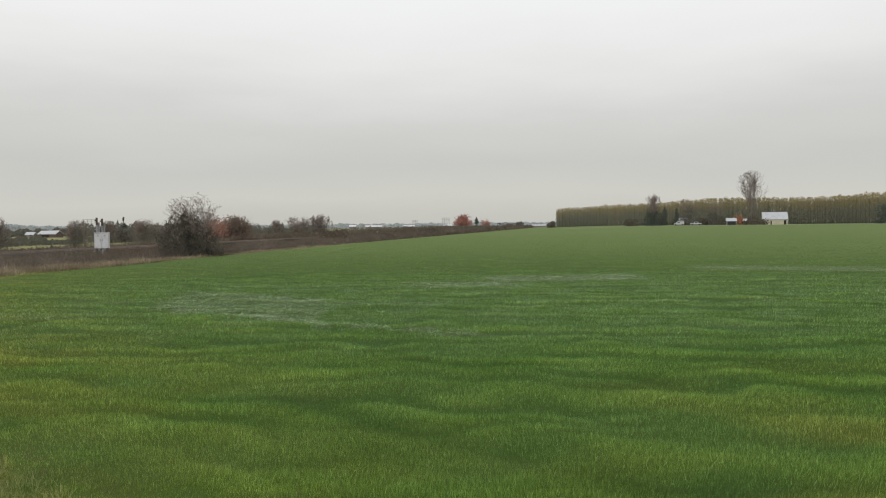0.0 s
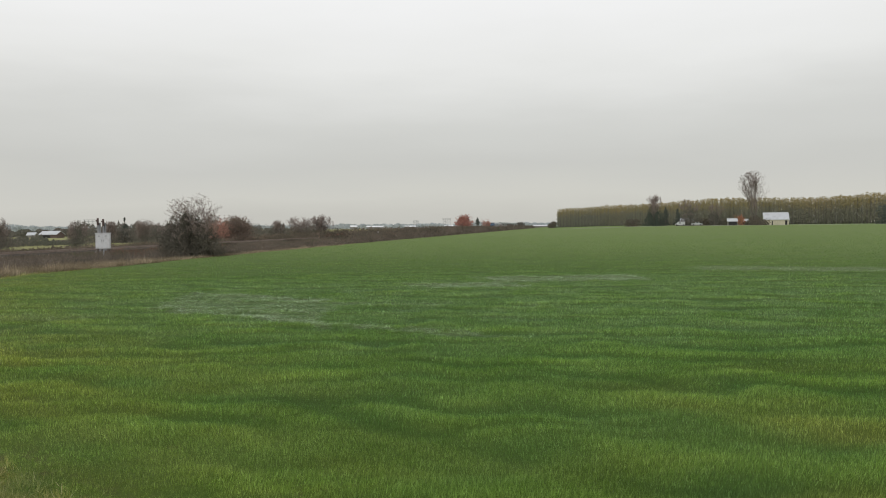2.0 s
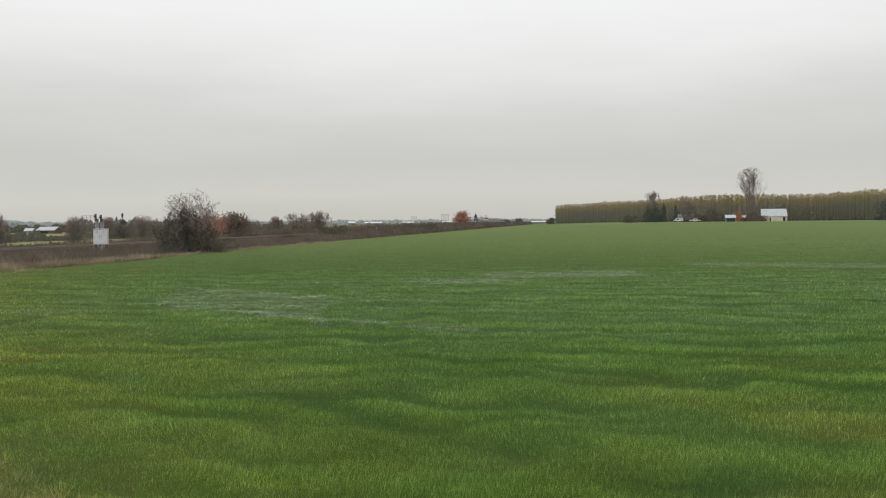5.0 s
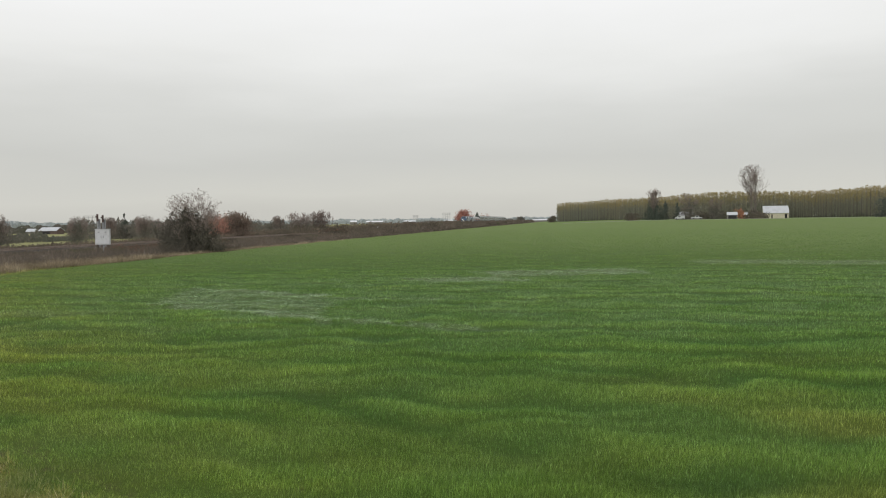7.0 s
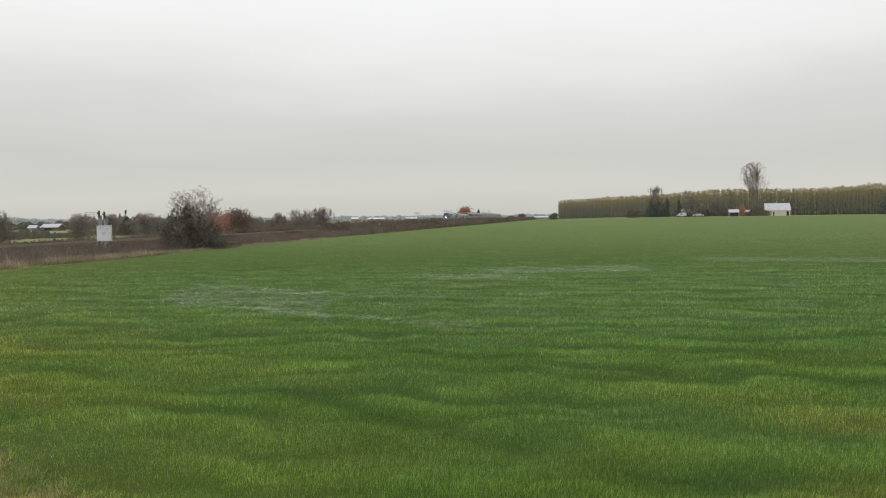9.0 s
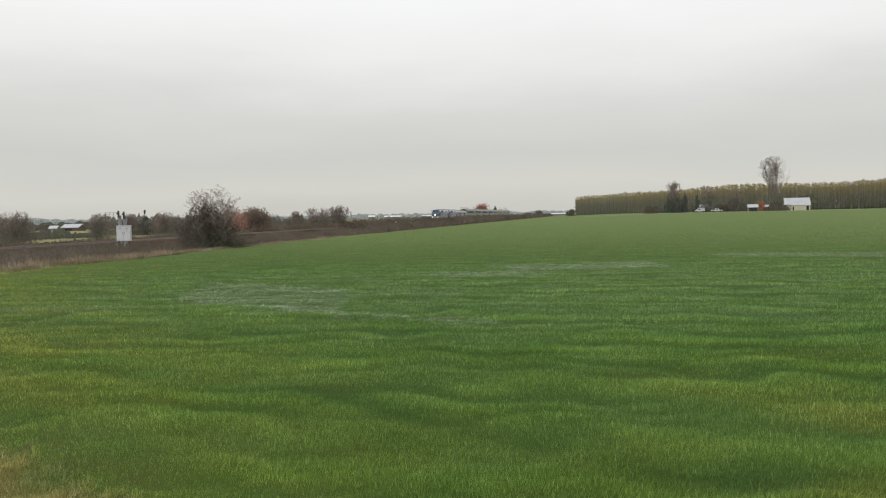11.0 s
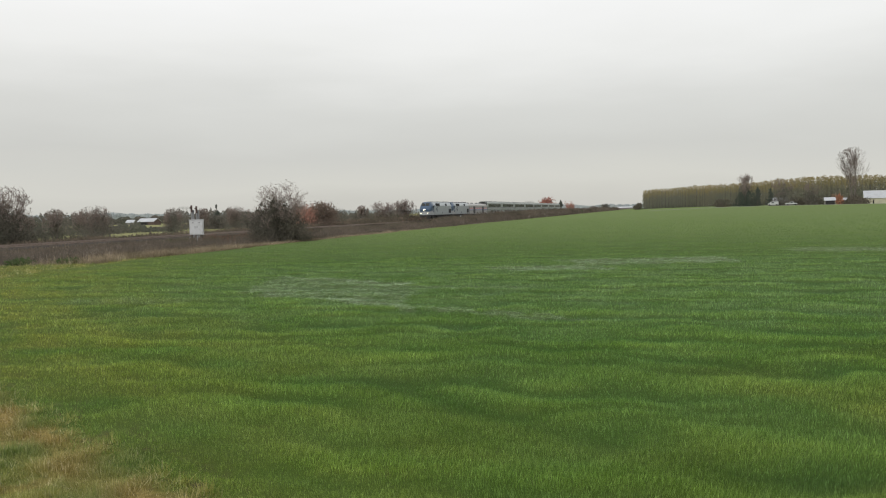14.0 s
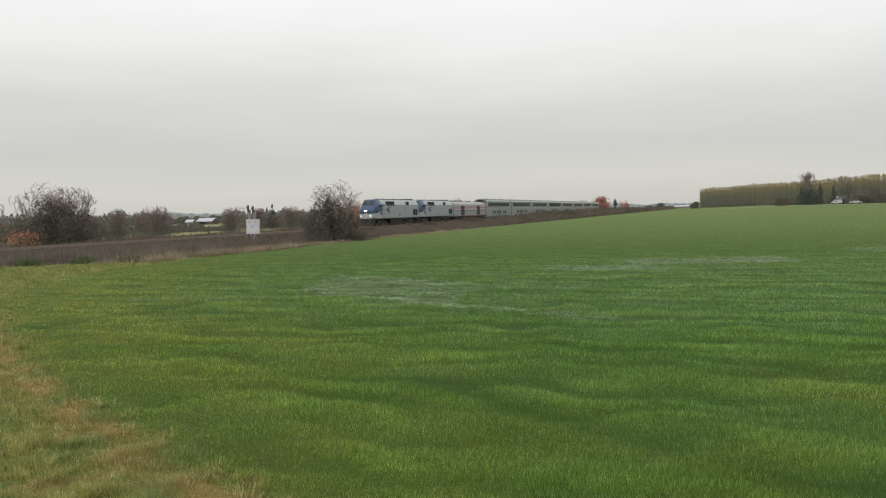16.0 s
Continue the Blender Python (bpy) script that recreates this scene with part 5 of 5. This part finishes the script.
def locomotive(label):
    e = thing("locomotive", pose(0, 0, 0), label, "locomotive", "train")
    # hood and sides behind the cab
    part("body", loft(bmesh.new(), [ring(x, 1.52, 1.15, 3.45, 4.32, 0.95) for x in (-10.2, -5, 0, 4, 7.15)]), "silver", e)
    # cab: blue above, swept down to the front
    part("cab", loft(bmesh.new(), [ring(7.16, 1.53, 2.55, 3.45, 4.36, 0.97), ring(8.3, 1.53, 2.40, 3.45, 4.36, 0.95), ring(8.75, 1.50, 2.2, 3.30, 4.25, 0.92),
                                   ring(9.55, 1.36, 2.1, 2.92, 3.35, 0.98), ring(10.15, 1.16, 2.02, 2.55, 2.78, 0.9), ring(10.32, 1.02, 2.05, 2.4, 2.55, 0.8)]), "blue", e, "blue cab with a raked windscreen")
    part("nose", loft(bmesh.new(), [ring(7.16, 1.53, 1.15, 2.35, 2.54, 1.52), ring(8.75, 1.51, 1.15, 2.1, 2.19, 1.48), ring(9.6, 1.38, 1.25, 1.95, 2.09, 1.34),
                                    ring(10.2, 1.18, 1.25, 1.85, 2.01, 1.1), ring(10.38, 1.04, 1.25, 1.8, 1.98, 0.98)]), "pale_nose", e, "pale silver lower nose")
    # the blue sweep on the cab's side
    for sy in (-1, 1):
        bm = bmesh.new()
        pr = [(7.2, 3.5), (6.0, 3.5), (6.6, 2.9), (7.2, 2.3)]
        loft(bm, [[(px, sy * 1.522, pz) for px, pz in pr], [(px, sy * 1.535, pz) for px, pz in pr]])
        part("blue_sweep", bm, "blue", e)
        bm = bmesh.new()
        pr = [(7.16, 2.56), (9.4, 2.12), (7.16, 1.75)]
        loft(bm, [[(px, sy * (1.535 if px < 8 else 1.45), pz) for px, pz in pr], [(px, sy * (1.55 if px < 8 else 1.47), pz) for px, pz in pr]])
        part("blue_flash", bm, "blue", e)
        part("cab_window", side_panel(7.5, 8.2, 2.95, 3.42, sy * 1.533), "glass", e)
        part("cab_door", side_panel(6.3, 6.95, 1.3, 3.2, sy * 1.524, 0.02), "silver", e)
        for x0, x1 in ((4.6, 5.3), (3.65, 4.4), (2.7, 3.45), (1.75, 2.5)):
            part("air_intake", side_panel(x0, x1, 3.26, 4.0, sy * 1.38, 0.152), "dark_inside", e)
        part("grille", side_panel(-5.2, -4.0, 3.36, 3.98, sy * 1.38, 0.15), "dark_inside", e)
        for x0 in (-9.6, -8.35):
            part("grille", side_panel(x0, x0 + 1.1, 1.60, 2.65, sy * 1.522, 0.02), "dark_inside", e)
        part("hatch", side_panel(-0.9, -0.55, 1.5, 1.9, sy * 1.522, 0.02), "dark_metal", e)
        # emblem on the side as plain bent bars
        for dx, dz, w, t in ((0.0, 0.05, 1.7, 8), (0.15, -0.27, 1.35, -3), (0.3, -0.58, 0.9, -8)):
            bm = boxed(-w / 2, w / 2, -0.006, 0.006, -0.11, 0.11)
            bmesh.ops.transform(bm, matrix=pose(4.55 - dx, sy * 1.532, 2.75 + dz, 0, t * 2, 0), verts=bm.verts)
            part("emblem_bar", bm, "deep_blue", e)
        part("sill", side_panel(-10.1, 7.6, 1.05, 1.2, sy * 1.44, 0.09), "underframe", e)
        part("step", side_panel(8.2, 8.75, 0.45, 1.1, sy * 1.3, 0.12), "underframe", e)
        part("handrail", rod(bmesh.new(), (7.05, sy * 1.58, 1.3), (7.05, sy * 1.58, 2.5), 0.02, 0.02, 6), "galv", e)
    # windscreens lie on the raked front
    for sy in (-1, 1):
        bm = bmesh.new()
        lo, hi = sorted((sy * 0.07, sy * 0.93))
        loft(bm, [[(8.80 + k, lo, 4.12), (8.80 + k, hi, 4.06), (9.45 + k, hi + (0.06 if sy > 0 else 0), 3.42), (9.45 + k, lo - (0.06 if sy < 0 else 0), 3.42)] for k in (-0.05, 0.09)])
        part("windscreen", bm, "glass", e)
    housing = part("headlight_housing", boxed(10.1, 10.4, -0.34, 0.34, 2.32, 2.66, 0.04), "blue", e)
    # the tubes are added so that the lamps dim when seen askew
    for sy in (-1, 1):
        part("headlight", rod(bmesh.new(), (10.36, sy * 0.17, 2.5), (10.41, sy * 0.17, 2.5), 0.085, 0.085, 14), "lamp", housing, "lit round headlight")
        part("glow_baffle", hood(10.36, 10.60, sy * 0.17, 2.5, 0.10), "blue", housing)
        ditch = part("ditch_light", rod(bmesh.new(), (10.2, sy * 0.82, 1.66), (10.40, sy * 0.82, 1.66), 0.075, 0.075, 14), "ditch_lamp", e, "lit ditch light")
        part("glow_baffle", hood(10.2, 10.50, sy * 0.82, 1.66, 0.10), "pale_nose", ditch)
    for z, w in ((2.15, 0.5), (2.06, 0.34)):
        part("nose_emblem", boxed(10.36, 10.41, -w / 2, w / 2, z - 0.025, z + 0.025), "white_band", e)
    bm = bmesh.new()
    loft(bm, [[(9.6, -1.35, 1.24), (9.6, 1.35, 1.24), (9.75, 1.3, 0.25), (9.75, -1.3, 0.25)], [(10.35, -1.0, 1.24), (10.35, 1.0, 1.24), (10.55, 0.9, 0.2), (10.55, -0.9, 0.2)]])
    part("pilot_plough", bm, "underframe", e)
    part("coupler", boxed(10.3, 10.75, -0.16, 0.16, 0.72, 1.05, 0.04), "underframe", e)
    part("fuel_tank", boxed(-3.1, 3.1, -1.3, 1.3, 0.3, 1.1, 0.15), "underframe", e)
    bogie(e, 6.6)
    bogie(e, -6.6)
    for x0, x1, w, h in ((5.2, 6.4, 0.5, 0.14), (-0.5, 2.5, 0.7, 0.12), (-6.2, -4.4, 0.75, 0.16), (-9.2, -6.6, 0.8, 0.2)):
        part("roof_hatch", boxed(x0, x1, -w, w, 4.28, 4.32 + h, 0.03), "roof_dark", e)
    part("roof_sheet", boxed(-10.1, 7.0, -0.93, 0.93, 4.30, 4.345, 0.01), "roof_dark", e)
    part("horn", rod(bmesh.new(), (3.2, 0.2, 4.45), (3.75, 0.2, 4.5), 0.05, 0.11, 8), "galv", e)
    part("exhaust_stack", boxed(-1.9, -1.1, -0.3, 0.3, 4.3, 4.5, 0.03), "dark_metal", e)
    part("rear_door", boxed(-10.24, -10.19, -0.35, 0.35, 1.4, 3.3), "dark_metal", e)
    return e


def baggage_car(label):
    e = thing("baggage_car", pose(0, 0, 0), label, "train car", "train")
    half = [(1.46, 1.0), (1.50, 1.15), (1.50, 3.35), (1.38, 3.72), (1.0, 4.02), (0.4, 4.15)]
    sec = lambda x: [(x, -y, z) for y, z in half] + [(x, y, z) for y, z in half[::-1]]
    part("body", loft(bmesh.new(), [sec(x) for x in (-12.6, -6, 0, 6, 12.6)]), "bag_car", e)
    for sy in (-1, 1):
        for z0, mat in ((2.62, "red_band"), (2.38, "white_band"), (2.14, "blue_band")):
            part("stripe", side_panel(-12.5, 12.5, z0, z0 + 0.24, sy * 1.501, 0.006), mat, e)
        for x in (-6.2, 6.2):
            dr = part("sliding_door", side_panel(x - 1.2, x + 1.2, 1.2, 3.25, sy * 1.50, 0.05, 0.01), "dark_metal", e, "dark sliding door")
            part("door_rail", side_panel(x - 2.6, x + 1.3, 3.27, 3.35, sy * 1.50, 0.07), "galv", dr)
        for i in range(9):
            part("rib", side_panel(-12.4, 12.4, 1.2 + i * 0.1, 1.23 + i * 0.1, sy * 1.50, 0.012), "bag_car", e)
    for x in (-9, -3.5, 3.0, 8.5):
        part("roof_vent", boxed(x - 0.6, x + 0.6, -0.35, 0.35, 4.1, 4.4, 0.05), "roof_dark", e)
    part("under_gear", boxed(-5, 5, -1.1, 1.1, 0.5, 1.0, 0.06), "underframe", e)
    for x in (-9.0, 9.0):
        bogie(e, x, 2, 2.6, 0.46)
    for sx in (-1, 1):
        a, b = sorted((sx * 12.55, sx * 12.95))
        part("gangway", boxed(a, b, -0.65, 0.65, 1.2, 3.4, 0.05), "underframe", e)
    return e


def double_deck_car(label, lounge=False):
    e = thing("double_deck_car", pose(0, 0, 0), label, "train car", "train")
    half = [(1.42, 0.45), (1.53, 0.6), (1.55, 3.9), (1.50, 4.35), (1.25, 4.70), (0.75, 4.88), (0.3, 4.92)]
    sec = lambda x: [(x, -y, z) for y, z in half] + [(x, y, z) for y, z in half[::-1]]
    part("body", loft(bmesh.new(), [sec(x) for x in (-12.6, -6, 0, 6, 12.6)]), "steel_car", e)
    roof = [(1.2, 4.76), (0.75, 4.91), (0.3, 4.95)]
    part("roof_sheet", loft(bmesh.new(), [[(x, -y, z) for y, z in roof] + [(x, y, z) for y, z in roof[::-1]] for x in (-12.5, 12.5)]), "roof_grey", e)
    for sx in (-1, 1):
        a, b = sorted((sx * 12.58, sx * 12.64))
        part("end_wall", boxed(a, b, -1.35, 1.35, 0.9, 4.6, 0.02), "roof_dark", e)
        a, b = sorted((sx * 12.6, sx * 12.98))
        part("gangway", boxed(a, b, -0.7, 0.7, 2.6, 4.75, 0.06), "underframe", e)
    for sy in (-1, 1):
        w = 1.9 if lounge else 1.74
        step = 2.0 if lounge else 1.96
        for i in range(11):
            x = (i - 5) * step + (0.4 if not lounge else 0)
            part("upper_window", side_panel(x - w / 2, x + w / 2, 3.12 if not lounge else 3.05, 4.0 if not lounge else 4.1, sy * 1.54, 0.025), "glass", e)
        for x in (-6.2, -4.4, -1.2, 2.0, 4.4, 6.0):
            part("lower_window", side_panel(x - 0.6, x + 0.6, 1.35, 1.95, sy * 1.54, 0.022), "glass", e)
        dr = part("entrance_door", side_panel(0.0, 0.9, 0.65, 2.35, sy * 1.54, 0.02), "roof_dark", e)
        part("door_pane", side_panel(0.2, 0.7, 1.5, 2.1, sy * 1.56, 0.02), "glass", dr)
        part("belt_stripe", side_panel(-12.5, 12.5, 2.66, 2.78, sy * 1.548, 0.008), "white_band", e)
        part("belt_stripe", side_panel(-12.5, 12.5, 2.82, 2.94, sy * 1.548, 0.008), "roof_dark", e)
        part("window_band", side_panel(-11.2, 11.6, 3.02, 4.1, sy * 1.535, 0.008), "band_grey", e)
        part("skirt_rail", side_panel(-12.5, 12.5, 0.5, 0.62, sy * 1.525, 0.03), "underframe", e)
        for z in (0.75, 0.9, 1.05, 2.15, 2.3, 2.45):
            part("flute", side_panel(-12.5, 12.5, z, z + 0.05, sy * 1.545, 0.015), "steel_car", e)
        part("gutter", side_panel(-12.5, 12.5, 4.18, 4.24, sy * 1.50, 0.05), "roof_dark", e)
    for x in (-7.5, 0.5, 7.5):
        part("roof_unit", boxed(x - 1.0, x + 1.0, -0.5, 0.5, 4.92, 5.02, 0.04), "roof_grey", e)
    for x in (-9.1, 9.1):
        bogie(e, x, 2, 2.6, 0.46)
    return e


SPEED, NOSE_END = 32.6, 119.0    # metres a second; where the nose is at the clip's end


def build_train():
    """Each vehicle with the distance of its middle behind the nose."""
    first = locomotive("silver and blue diesel locomotive with lit headlights leading the train")
    second = copy_thing(first, pose(0, 0, 0))
    tagged(second, "silver and blue diesel locomotive coupled second in the train")
    bag = baggage_car("grey baggage car with red, white and blue stripes")
    coach = double_deck_car("silver double-deck passenger car with dark upper windows")
    cars = [(first, 10.5), (second, 31.5), (bag, 55.0)]
    for i in range(8):
        if i == 0:
            c = coach
        elif i == 3:
            c = double_deck_car("silver double-deck lounge car with tall upper windows", True)
        else:
            c = copy_thing(coach, pose(0, 0, 0))
        cars.append((c, 81.0 + 26.0 * i))
    return cars


TRAIN = build_train()


def motions():
    for car, behind in TRAIN:
        rows = []
        for t in (0.0, 4.0, 8.0, 12.0, 16.0):
            s = NOSE_END + SPEED * (16.0 - t) + behind
            rows.append((t, pose(*line(s, TRACK), RAIL, 0, 0, -98.66)))
        walk(car, rows)


motions()
